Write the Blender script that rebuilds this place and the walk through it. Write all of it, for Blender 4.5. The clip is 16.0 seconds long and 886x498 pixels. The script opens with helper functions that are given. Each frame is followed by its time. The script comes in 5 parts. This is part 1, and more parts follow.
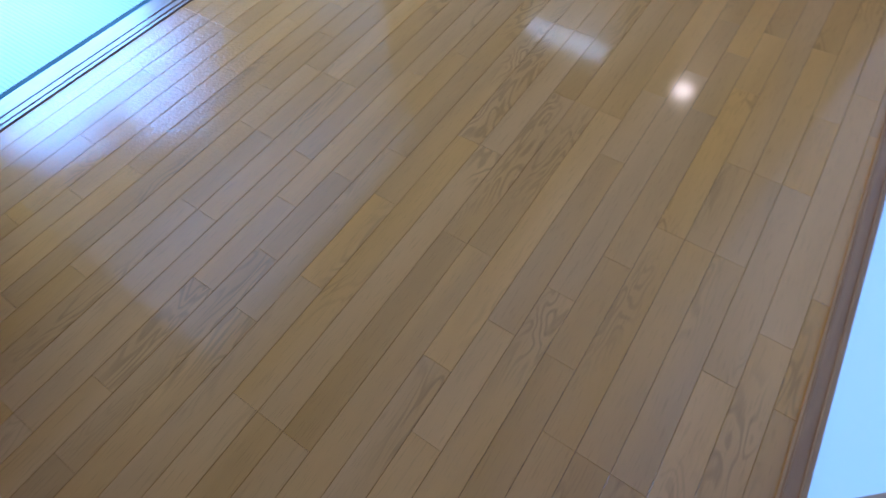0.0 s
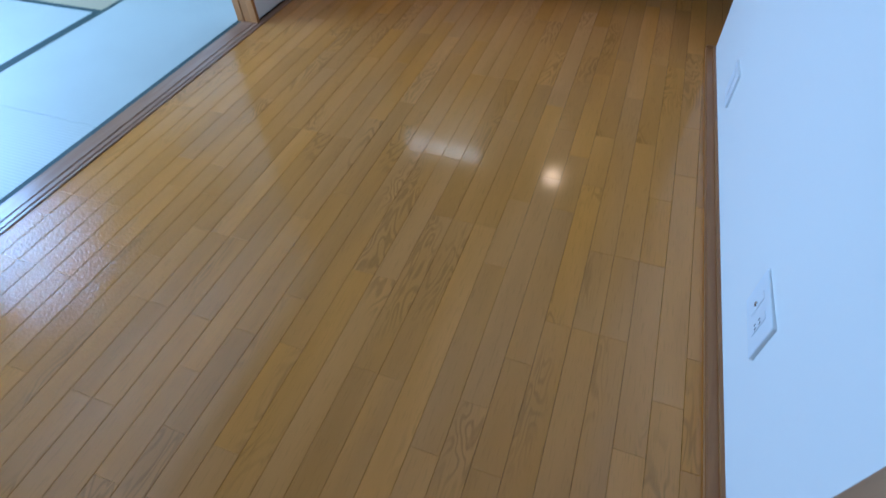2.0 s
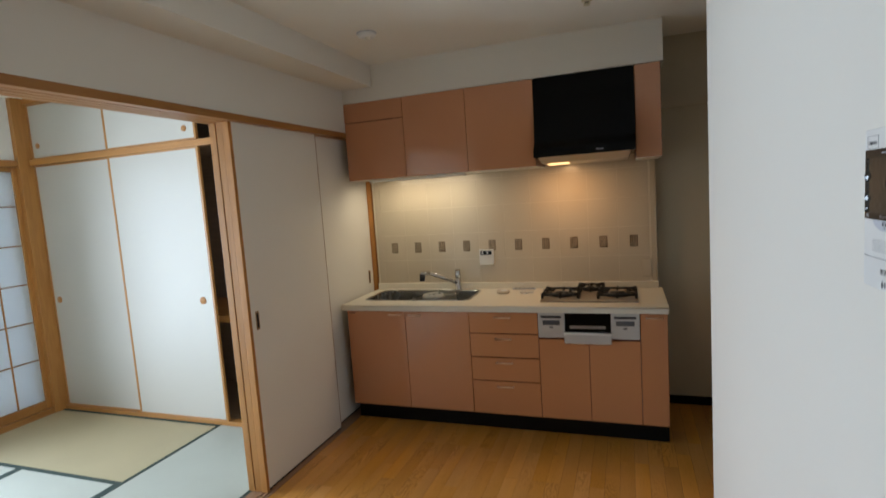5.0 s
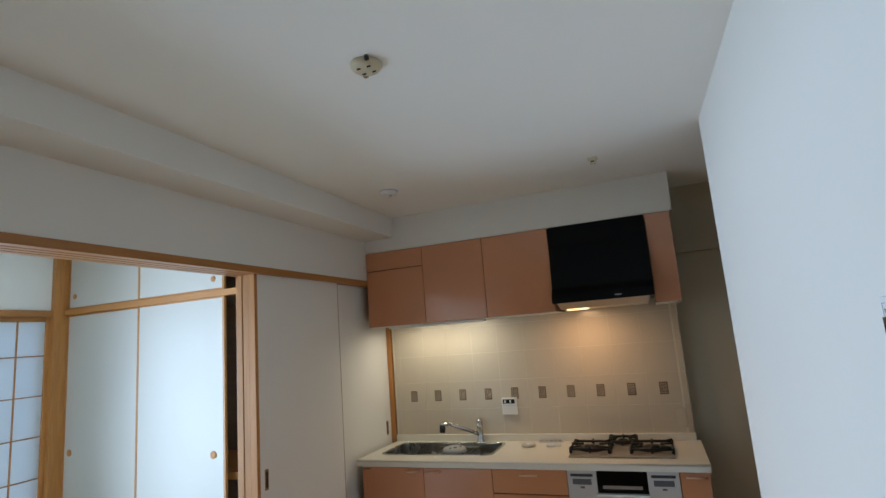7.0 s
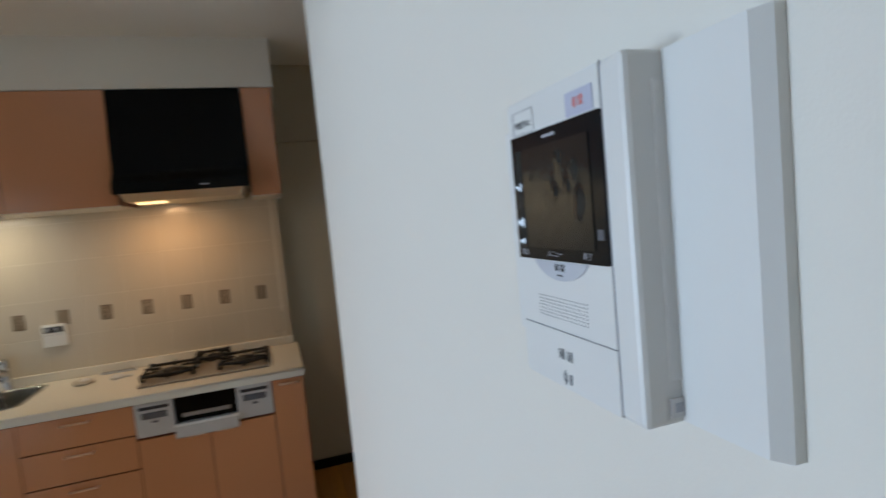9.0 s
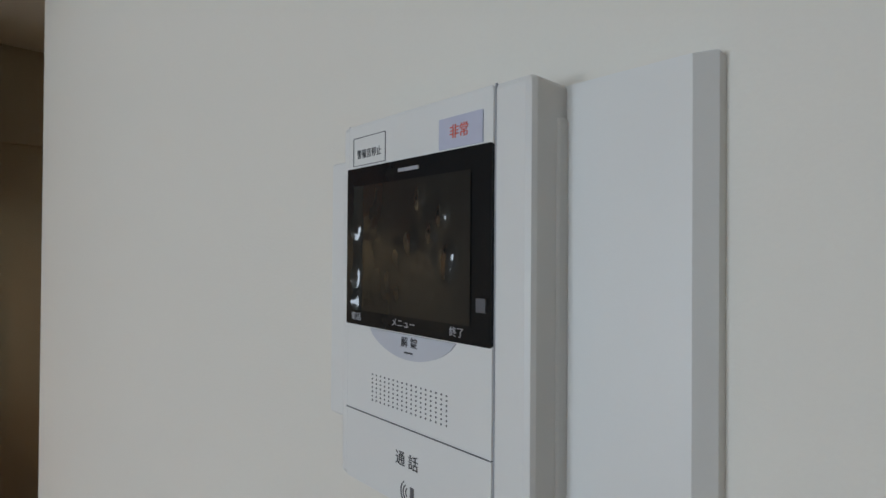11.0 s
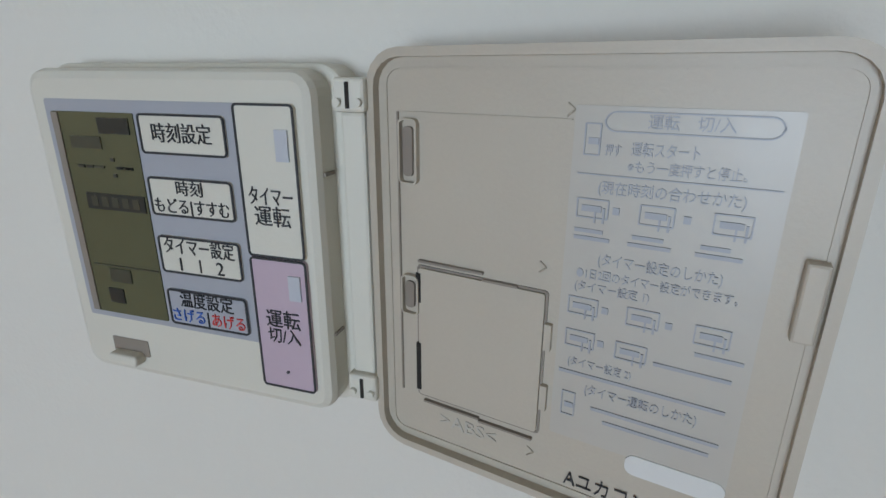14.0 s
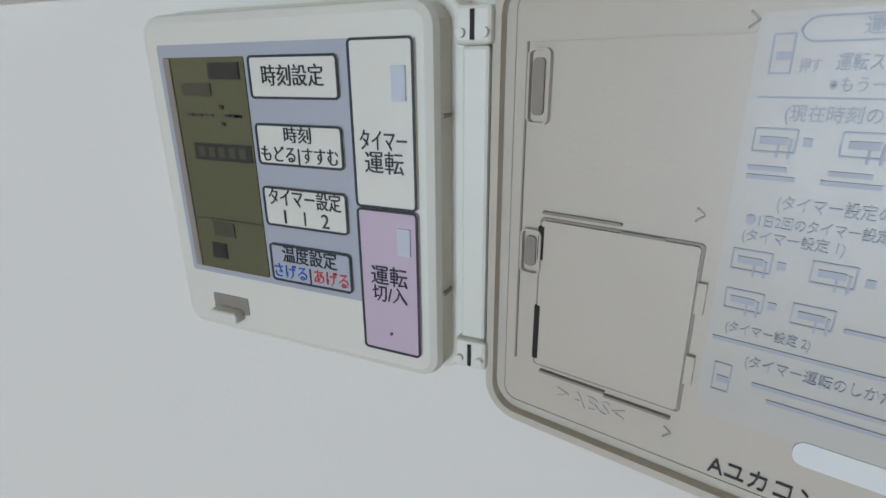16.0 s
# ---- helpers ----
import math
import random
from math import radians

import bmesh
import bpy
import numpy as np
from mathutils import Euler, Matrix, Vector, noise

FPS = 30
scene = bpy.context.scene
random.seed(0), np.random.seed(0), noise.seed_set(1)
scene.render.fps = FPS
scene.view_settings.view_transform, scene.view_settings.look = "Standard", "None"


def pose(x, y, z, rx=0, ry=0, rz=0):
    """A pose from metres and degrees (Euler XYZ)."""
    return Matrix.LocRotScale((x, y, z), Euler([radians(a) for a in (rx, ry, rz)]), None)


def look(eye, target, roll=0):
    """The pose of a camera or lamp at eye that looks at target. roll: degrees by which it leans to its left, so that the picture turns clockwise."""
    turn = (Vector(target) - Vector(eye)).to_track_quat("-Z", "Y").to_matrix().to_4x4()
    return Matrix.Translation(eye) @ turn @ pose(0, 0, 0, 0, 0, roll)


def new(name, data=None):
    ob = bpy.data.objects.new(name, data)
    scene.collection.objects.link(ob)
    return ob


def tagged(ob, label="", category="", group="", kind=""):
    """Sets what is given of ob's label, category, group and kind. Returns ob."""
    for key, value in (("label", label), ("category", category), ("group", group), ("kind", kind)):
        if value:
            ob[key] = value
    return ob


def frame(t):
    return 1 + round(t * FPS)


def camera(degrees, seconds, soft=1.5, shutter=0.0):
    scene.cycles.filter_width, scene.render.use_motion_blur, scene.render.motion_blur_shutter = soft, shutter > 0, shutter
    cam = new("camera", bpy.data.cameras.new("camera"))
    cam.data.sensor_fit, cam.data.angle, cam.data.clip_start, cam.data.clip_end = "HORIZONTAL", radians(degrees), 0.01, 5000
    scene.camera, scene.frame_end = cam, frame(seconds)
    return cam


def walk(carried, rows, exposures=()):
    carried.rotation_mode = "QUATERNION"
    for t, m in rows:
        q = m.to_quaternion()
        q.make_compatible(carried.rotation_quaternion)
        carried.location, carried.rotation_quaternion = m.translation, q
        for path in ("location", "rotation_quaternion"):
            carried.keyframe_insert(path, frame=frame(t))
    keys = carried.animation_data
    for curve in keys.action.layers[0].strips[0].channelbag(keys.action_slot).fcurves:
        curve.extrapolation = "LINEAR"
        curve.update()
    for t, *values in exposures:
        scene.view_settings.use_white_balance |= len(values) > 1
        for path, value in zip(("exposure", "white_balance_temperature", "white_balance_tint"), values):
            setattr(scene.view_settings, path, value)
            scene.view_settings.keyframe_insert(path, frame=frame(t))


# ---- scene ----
cam = camera(80.6, 16.0, soft=1.5, shutter=0.3)
PATH = [
    (0, (1.826, -3.231, 1.13), (1.181, -2.401, -0.572), -4.5),
    (0.5, (1.85, -3.228, 1.149), (1.344, -2.3, -0.549), -3.0),
    (1, (1.865, -3.235, 1.147), (1.401, -2.25, -0.532), -4.1),
    (1.5, (1.866, -3.223, 1.174), (1.402, -2.16, -0.456), -3.7),
    (2, (1.869, -3.195, 1.242), (1.372, -1.958, -0.249), -2.9),
    (2.5, (1.867, -3.179, 1.306), (1.334, -1.76, 0.003), -2.8),
    (3, (1.866, -3.175, 1.351), (1.294, -1.609, 0.247), -2.6),
    (3.5, (1.862, -3.172, 1.427), (1.253, -1.492, 0.529), -2.7),
    (4, (1.87, -3.168, 1.49), (1.235, -1.399, 0.807), -2.7),
    (4.5, (1.883, -3.177, 1.534), (1.227, -1.343, 1.08), -3.3),
    (5, (1.898, -3.187, 1.578), (1.229, -1.313, 1.372), -3.9),
    (5.2, (1.908, -3.19, 1.592), (1.236, -1.31, 1.481), -3.9),
    (7.3, (1.928, -3.176, 1.623), (1.228, -1.333, 1.96), -4.8),
    (7.5, (1.932, -3.148, 1.61), (1.304, -1.269, 1.886), -4.7),
    (8, (1.966, -2.993, 1.579), (1.624, -1.026, 1.704), -5.2),
    (8.5, (2.002, -2.775, 1.563), (2.091, -0.777, 1.543), -6.0),
    (9, (2.033, -2.643, 1.545), (2.646, -0.744, 1.405), -5.4),
    (9.2, (2.043, -2.602, 1.547), (2.913, -0.809, 1.376), -4.7),
    (11.3, (2.044, -2.527, 1.546), (3.44, -1.095, 1.55), -0.2),
    (11.5, (2.047, -2.532, 1.538), (3.46, -1.117, 1.49), -0.6),
    (12, (2.061, -2.563, 1.491), (3.544, -1.244, 1.247), -1.2),
    (12.5, (2.087, -2.601, 1.453), (3.65, -1.435, 1.009), -2.3),
    (13, (2.116, -2.625, 1.414), (3.804, -1.709, 0.854), -1.3),
    (13.5, (2.141, -2.646, 1.393), (3.91, -1.943, 0.78), -0.3),
    (14, (2.148, -2.655, 1.388), (3.956, -2.083, 0.751), 0.3),
    (14.5, (2.149, -2.653, 1.389), (3.958, -2.085, 0.752), 0.2),
    (15, (2.151, -2.637, 1.38), (3.93, -1.994, 0.731), 0.0),
    (15.5, (2.153, -2.636, 1.37), (3.904, -1.917, 0.724), -0.1),
    (16, (2.151, -2.638, 1.373), (3.87, -1.847, 0.725), -0.5),
]
EXPOSURES = [(0.0, -0.6, 3850, 18), (0.5, -0.93, 3650, 18), (1.5, -0.93, 3700, 18), (2.0, -0.92, 4450, 13), (2.5, -1.02, 5450, 17), (3.5, -1.1, 6300, 19), (5.0, -1.02, 6750, 19), (7.5, -0.95, 5800, 16), (9.0, -1.08, 6300, 18), (11.5, -1.57, 7200, 21), (12.5, -1.58, 6950, 20), (14.5, -1.17, 6850, 20), (16.0, -1.07, 6750, 20)]
walk(cam, [(t, look(eye, target, roll)) for t, eye, target, roll in PATH], EXPOSURES)

# ---- world and light ----
world = bpy.data.worlds.new("sky_world")
scene.world = world
world.use_nodes = True
sky = world.node_tree.nodes.new("ShaderNodeTexSky")
sky.sky_type, sky.sun_disc, sky.sun_elevation, sky.sun_rotation = "NISHITA", False, radians(48), radians(200)
world.node_tree.links.new(sky.outputs["Color"], world.node_tree.nodes["Background"].inputs["Color"])
world.node_tree.nodes["Background"].inputs["Strength"].default_value = 0.1


def area_lamp(name, m, sx, sy, watts, colour, spread=180):
    data = bpy.data.lights.new(name, "AREA")
    data.shape, data.size, data.size_y, data.energy, data.color = "RECTANGLE", sx, sy, watts, colour
    data.spread = radians(spread)
    ob = new(name, data)
    ob.matrix_world = m
    return ob


DAY = (0.61, 0.825, 1.0)
area_lamp("shoji_daylight", look((-2.80, -0.80, 1.05), (0, -0.80, 1.05)), 0.86, 1.9, 20, DAY)
area_lamp("window_daylight", look((-2.775, -2.05, 1.035), (0, -2.05, 1.035)), 1.43, 1.88, 205, DAY, 142)
area_lamp("undercabinet_tube", look((0.47, 0.405, 1.700), (0.47, 0.50, 0.85)), 0.70, 0.02, 4.6, (1.0, 0.92, 0.64))
area_lamp("hood_bulb", look((1.50, 0.33, 1.715), (1.50, 0.38, 0.85)), 0.11, 0.05, 3.9, (1.0, 0.60, 0.27))


# ---- materials ----
def base_mat(name, rough=0.5, metal=0.0):
    m = bpy.data.materials.new(name)
    m.use_nodes = True
    nt = m.node_tree
    b = nt.nodes["Principled BSDF"]
    b.inputs["Roughness"].default_value, b.inputs["Metallic"].default_value = rough, metal
    return m, nt, b


def add(nt, kind, **values):
    n = nt.nodes.new(kind)
    for k, v in values.items():
        n.inputs[k].default_value = v
    return n


def surface(name, colour, rough=0.5, metal=0.0, vary=0.06, scale=3.0, fine=180.0, bump=0.05, rvary=0.08, coat=0.0):
    """Paint, plastic, paper or metal: large soft blotches, fine grain, small relief."""
    m, nt, b = base_mat(name, rough, metal)
    co = nt.nodes.new("ShaderNodeTexCoord")
    big = add(nt, "ShaderNodeTexNoise", Scale=scale, Detail=3.0)
    small = add(nt, "ShaderNodeTexNoise", Scale=fine, Detail=2.0)
    for n in (big, small):
        nt.links.new(co.outputs["Object"], n.inputs["Vector"])
    mix = nt.nodes.new("ShaderNodeMix")
    mix.data_type, mix.blend_type = "RGBA", "MIX"
    mix.inputs[6].default_value = tuple(c * (1 - vary) for c in colour) + (1,)
    mix.inputs[7].default_value = tuple(min(c * (1 + vary), 1) for c in colour) + (1,)
    both = add(nt, "ShaderNodeMath")
    both.operation = "MULTIPLY_ADD"
    both.inputs[1].default_value = 0.35
    nt.links.new(small.outputs["Fac"], both.inputs[0])
    half = add(nt, "ShaderNodeMath")
    half.operation = "MULTIPLY"
    half.inputs[1].default_value = 0.65
    nt.links.new(big.outputs["Fac"], half.inputs[0])
    nt.links.new(half.outputs[0], both.inputs[2])
    nt.links.new(both.outputs[0], mix.inputs[0])
    nt.links.new(mix.outputs[2], b.inputs["Base Color"])
    r = nt.nodes.new("ShaderNodeMapRange")
    r.inputs[3].default_value, r.inputs[4].default_value = max(rough - rvary, 0.02), min(rough + rvary, 1)
    nt.links.new(big.outputs["Fac"], r.inputs[0])
    nt.links.new(r.outputs[0], b.inputs["Roughness"])
    if bump:
        bp = add(nt, "ShaderNodeBump", Strength=bump, Distance=0.002)
        nt.links.new(small.outputs["Fac"], bp.inputs["Height"])
        nt.links.new(bp.outputs[0], b.inputs["Normal"])
    b.inputs["Coat Weight"].default_value = coat
    b.inputs["Coat Roughness"].default_value = 0.08
    return m


def wood(name, dark, light, axis, rough=0.35, grain=14.0, bump=0.08, coat=0.0, piece=0.25, wax=0.0):
    """Sawn wood whose grain runs along axis; each piece takes a shade of its own."""
    m, nt, b = base_mat(name, rough)
    co = nt.nodes.new("ShaderNodeTexCoord")
    info = nt.nodes.new("ShaderNodeObjectInfo")
    shift = nt.nodes.new("ShaderNodeVectorMath")
    shift.operation = "MULTIPLY_ADD"
    shift.inputs[1].default_value = (17.0, 31.0, 23.0)
    nt.links.new(info.outputs["Random"], shift.inputs[0])
    nt.links.new(co.outputs["Object"], shift.inputs[2])
    mp = nt.nodes.new("ShaderNodeMapping")
    mp.inputs["Scale"].default_value = [0.11 if n == axis else 1.0 for n in range(3)]
    nt.links.new(shift.outputs[0], mp.inputs["Vector"])
    rings = add(nt, "ShaderNodeTexNoise", Scale=grain, Detail=2.0, Roughness=0.45, Distortion=0.6)
    fibre = add(nt, "ShaderNodeTexNoise", Scale=grain * 22, Detail=3.0, Roughness=0.7)
    nt.links.new(mp.outputs[0], rings.inputs["Vector"])
    nt.links.new(mp.outputs[0], fibre.inputs["Vector"])
    wave = add(nt, "ShaderNodeMath")
    wave.operation = "MULTIPLY"
    wave.inputs[1].default_value = 26.0
    nt.links.new(rings.outputs["Fac"], wave.inputs[0])
    sine = add(nt, "ShaderNodeMath")
    sine.operation = "SINE"
    nt.links.new(wave.outputs[0], sine.inputs[0])
    tone = nt.nodes.new("ShaderNodeMapRange")
    tone.inputs[1].default_value, tone.inputs[2].default_value = -1.0, 1.0
    tone.inputs[3].default_value, tone.inputs[4].default_value = 0.36, 0.60
    nt.links.new(sine.outputs[0], tone.inputs[0])
    f2 = add(nt, "ShaderNodeMath")
    f2.operation = "MULTIPLY_ADD"
    f2.inputs[1].default_value = 0.45
    nt.links.new(fibre.outputs["Fac"], f2.inputs[0])
    sub = add(nt, "ShaderNodeMath")
    sub.operation = "SUBTRACT"
    sub.inputs[1].default_value = 0.2
    nt.links.new(tone.outputs[0], sub.inputs[0])
    nt.links.new(sub.outputs[0], f2.inputs[2])
    mix = nt.nodes.new("ShaderNodeMix")
    mix.data_type = "RGBA"
    mix.inputs[6].default_value, mix.inputs[7].default_value = (*dark, 1), (*light, 1)
    nt.links.new(f2.outputs[0], mix.inputs[0])
    hsv = nt.nodes.new("ShaderNodeHueSaturation")
    val = nt.nodes.new("ShaderNodeMapRange")
    val.inputs[3].default_value, val.inputs[4].default_value = 1 - piece, 1 + piece * 0.7
    nt.links.new(info.outputs["Random"], val.inputs[0])
    nt.links.new(val.outputs[0], hsv.inputs["Value"])
    nt.links.new(mix.outputs[2], hsv.inputs["Color"])
    nt.links.new(hsv.outputs[0], b.inputs["Base Color"])
    bp = add(nt, "ShaderNodeBump", Strength=bump, Distance=0.001)
    nt.links.new(fibre.outputs["Fac"], bp.inputs["Height"])
    if wax:
        blot = add(nt, "ShaderNodeTexNoise", Scale=38.0, Detail=4.0, Roughness=0.65)
        nt.links.new(co.outputs["Object"], blot.inputs["Vector"])
        bp2 = add(nt, "ShaderNodeBump", Strength=wax, Distance=0.002)
        nt.links.new(blot.outputs["Fac"], bp2.inputs["Height"])
        nt.links.new(bp.outputs[0], bp2.inputs["Normal"])
        bp = bp2
        rr = nt.nodes.new("ShaderNodeMapRange")
        rr.inputs[3].default_value, rr.inputs[4].default_value = max(rough - 0.05, 0.05), rough + 0.12
        nt.links.new(blot.outputs["Fac"], rr.inputs[0])
        nt.links.new(rr.outputs[0], b.inputs["Roughness"])
    nt.links.new(bp.outputs[0], b.inputs["Normal"])
    b.inputs["Coat Weight"].default_value = coat
    return m


def floor_wood(name, colour):
    """Waxed oak strips: even honey tone, short pores, cathedral figure on some strips, a few wax ripples."""
    m, nt, b = base_mat(name, 0.08)
    co = nt.nodes.new("ShaderNodeTexCoord")
    info = nt.nodes.new("ShaderNodeObjectInfo")
    shift = nt.nodes.new("ShaderNodeVectorMath")
    shift.operation = "MULTIPLY_ADD"
    shift.inputs[1].default_value = (17.0, 31.0, 23.0)
    nt.links.new(info.outputs["Random"], shift.inputs[0])
    nt.links.new(co.outputs["Object"], shift.inputs[2])

    def grain(sx, sy, detail, rough=0.5, distort=0.0):
        mp = nt.nodes.new("ShaderNodeMapping")
        mp.inputs["Scale"].default_value = (sx, sy, 1.0)
        nt.links.new(shift.outputs[0], mp.inputs["Vector"])
        n = add(nt, "ShaderNodeTexNoise", Scale=1.0, Detail=detail, Roughness=rough, Distortion=distort)
        nt.links.new(mp.outputs[0], n.inputs["Vector"])
        return n.outputs["Fac"]

    def spread(fac, a0, a1, b0, b1):
        r = nt.nodes.new("ShaderNodeMapRange")
        for k, v in zip((1, 2, 3, 4), (a0, a1, b0, b1)):
            r.inputs[k].default_value = v
        nt.links.new(fac, r.inputs[0])
        return r.outputs[0]

    def maths(op, a, c):
        n = nt.nodes.new("ShaderNodeMath")
        n.inputs[2].default_value = 0.025
        n.operation = op
        for k, v in enumerate((a, c)):
            if isinstance(v, (int, float)):
                n.inputs[k].default_value = v
            else:
                nt.links.new(v, n.inputs[k])
        return n.outputs[0]

    drift = spread(grain(9.0, 1.1, 3.0), 0.3, 0.7, 0.90, 1.08)
    pores = spread(grain(330.0, 16.0, 2.0, 0.6), 0.56, 0.70, 1.0, 0.86)
    rings = maths("SINE", maths("MULTIPLY", grain(15.0, 3.2, 2.0, 0.5, 0.5), 70.0), 0.0)
    figure = maths("MULTIPLY", spread(grain(5.0, 1.6, 1.0), 0.57, 0.68, 0.0, 1.0), spread(rings, -0.2, 1.0, 0.0, 0.24))
    tone = spread(info.outputs["Random"], 0.0, 1.0, 0.90, 1.07)
    value = maths("MULTIPLY", maths("MULTIPLY", drift, pores), maths("MULTIPLY", tone, maths("SUBTRACT", 1.0, figure)))
    hsv = nt.nodes.new("ShaderNodeHueSaturation")
    hsv.inputs["Color"].default_value = (*colour, 1)
    nt.links.new(value, hsv.inputs["Value"])
    nt.links.new(spread(grain(4.0, 0.7, 1.0), 0.3, 0.7, 0.97, 1.03), hsv.inputs["Saturation"])
    nt.links.new(hsv.outputs[0], b.inputs["Base Color"])
    world_co = nt.nodes.new("ShaderNodeNewGeometry")
    wax = add(nt, "ShaderNodeTexNoise", Scale=110.0, Detail=2.0, Roughness=0.6)
    wear = add(nt, "ShaderNodeTexNoise", Scale=1.7, Detail=4.0, Roughness=0.6)
    for n in (wax, wear):
        nt.links.new(world_co.outputs["Position"], n.inputs["Vector"])
    bp = add(nt, "ShaderNodeBump", Distance=0.003)
    away = nt.nodes.new("ShaderNodeVectorMath")
    away.operation = "DISTANCE"
    away.inputs[1].default_value = (0.10, -2.62, 0.0)
    nt.links.new(world_co.outputs["Position"], away.inputs[0])
    trodden = maths("MULTIPLY", spread(away.outputs["Value"], 0.25, 0.75, 1.0, 0.0), spread(wear.outputs["Fac"], 0.35, 0.55, 0.3, 1.0))
    nt.links.new(maths("MULTIPLY_ADD", trodden, 0.75), bp.inputs["Strength"])
    nt.links.new(wax.outputs["Fac"], bp.inputs["Height"])
    bp2 = add(nt, "ShaderNodeBump", Strength=0.05, Distance=0.0006)
    nt.links.new(pores, bp2.inputs["Height"])
    nt.links.new(bp.outputs[0], bp2.inputs["Normal"])
    nt.links.new(bp2.outputs[0], b.inputs["Normal"])
    gloss = spread(wear.outputs["Fac"], 0.3, 0.7, 0.085, 0.16)
    nt.links.new(maths("SUBTRACT", gloss, maths("MULTIPLY", trodden, 0.055)), b.inputs["Roughness"])
    b.inputs["Specular IOR Level"].default_value = 0.36
    return m


def tatami_mat(name, axis, colour):
    """Woven rush: fine ribs across the given axis and slow colour drift."""
    m, nt, b = base_mat(name, 0.55)
    co = nt.nodes.new("ShaderNodeTexCoord")
    wv = add(nt, "ShaderNodeTexWave", Scale=21.0, Distortion=0.4, Detail=2.0)
    wv.bands_direction = "XY"[axis]
    wv.inputs["Detail Scale"].default_value = 3.0
    no = add(nt, "ShaderNodeTexNoise", Scale=4.0, Detail=4.0)
    fi = add(nt, "ShaderNodeTexNoise", Scale=260.0, Detail=2.0)
    for n in (wv, no, fi):
        nt.links.new(co.outputs["Object"], n.inputs["Vector"])
    f = add(nt, "ShaderNodeMath")
    f.operation = "MULTIPLY_ADD"
    f.inputs[1].default_value = 0.5
    nt.links.new(no.outputs["Fac"], f.inputs[0])
    g = add(nt, "ShaderNodeMath")
    g.operation = "MULTIPLY"
    g.inputs[1].default_value = 0.5
    nt.links.new(wv.outputs["Fac"], g.inputs[0])
    nt.links.new(g.outputs[0], f.inputs[2])
    mix = nt.nodes.new("ShaderNodeMix")
    mix.data_type = "RGBA"
    mix.inputs[6].default_value = tuple(c * 0.86 for c in colour) + (1,)
    mix.inputs[7].default_value = tuple(min(c * 1.1, 1) for c in colour) + (1,)
    nt.links.new(f.outputs[0], mix.inputs[0])
    nt.links.new(mix.outputs[2], b.inputs["Base Color"])
    bp = add(nt, "ShaderNodeBump", Strength=0.5, Distance=0.0015)
    nt.links.new(wv.outputs["Fac"], bp.inputs["Height"])
    nt.links.new(bp.outputs[0], b.inputs["Normal"])
    return m


def glow(name, colour, strength):
    m, nt, b = base_mat(name)
    b.inputs["Emission Color"].default_value, b.inputs["Emission Strength"].default_value = (*colour, 1), strength
    return m


def paper_mat(name):
    """Thin shoji paper that lets daylight through."""
    m, nt, b = base_mat(name, 0.9)
    b.inputs["Base Color"].default_value = (0.86, 0.87, 0.86, 1)
    tr = add(nt, "ShaderNodeBsdfTranslucent", Color=(0.86, 0.89, 0.92, 1))
    no = add(nt, "ShaderNodeTexNoise", Scale=60.0, Detail=5.0)
    fac = nt.nodes.new("ShaderNodeMapRange")
    fac.inputs[3].default_value, fac.inputs[4].default_value = 0.50, 0.60
    nt.links.new(no.outputs["Fac"], fac.inputs[0])
    mx = nt.nodes.new("ShaderNodeMixShader")
    nt.links.new(fac.outputs[0], mx.inputs[0])
    nt.links.new(b.outputs[0], mx.inputs[1])
    nt.links.new(tr.outputs[0], mx.inputs[2])
    nt.links.new(mx.outputs[0], nt.nodes["Material Output"].inputs["Surface"])
    return m


M_WALL = surface("wall_vinyl_paper", (0.80, 0.765, 0.695), 0.75, vary=0.02, scale=1.4, fine=420, bump=0.12)
M_CEIL = surface("ceiling_vinyl_paper", (0.88, 0.85, 0.78), 0.85, vary=0.025, scale=1.1, fine=380, bump=0.15)
# Wallpaper dimmed and browned: the fridge space's shade is in its colour
M_ALCOVE = surface("shaded_wall_paper", (0.60, 0.55, 0.44), 0.8, vary=0.04, scale=1.8, fine=350, bump=0.15)
M_FLOOR = floor_wood("oak_strip_floor", (0.60, 0.268, 0.056))
M_GROOVE = surface("floor_underlay", (0.055, 0.028, 0.012), 0.8)
# Same honey wood as the next two, darkened against the light on it
M_TRIM = wood("honey_trim_wood_y_dimmed", (0.29, 0.112, 0.024), (0.46, 0.21, 0.058), 1, rough=0.4, grain=16, piece=0.08)
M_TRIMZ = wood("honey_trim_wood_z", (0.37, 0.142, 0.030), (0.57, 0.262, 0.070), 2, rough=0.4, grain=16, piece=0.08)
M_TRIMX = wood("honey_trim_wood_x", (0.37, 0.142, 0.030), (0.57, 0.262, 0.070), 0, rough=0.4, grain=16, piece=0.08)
M_SILL = wood("brown_sill_wood", (0.27, 0.135, 0.07), (0.44, 0.26, 0.155), 1, rough=0.26, grain=18, piece=0.06)
M_DARKWOOD = wood("brown_door_wood", (0.23, 0.125, 0.06), (0.40, 0.24, 0.125), 2, rough=0.45, grain=10, piece=0.05)
M_BASE = wood("brown_skirting", (0.26, 0.10, 0.024), (0.42, 0.19, 0.052), 1, rough=0.4, grain=18, piece=0.05)
M_DARKBASE = surface("dark_plinth", (0.007, 0.006, 0.005), 0.55, vary=0.2)
M_DARKBASE.node_tree.nodes["Principled BSDF"].inputs["Specular IOR Level"].default_value = 0.15
M_DOORW = surface("white_sliding_door", (0.83, 0.80, 0.735), 0.55, vary=0.02, scale=1.2, fine=300, bump=0.05)
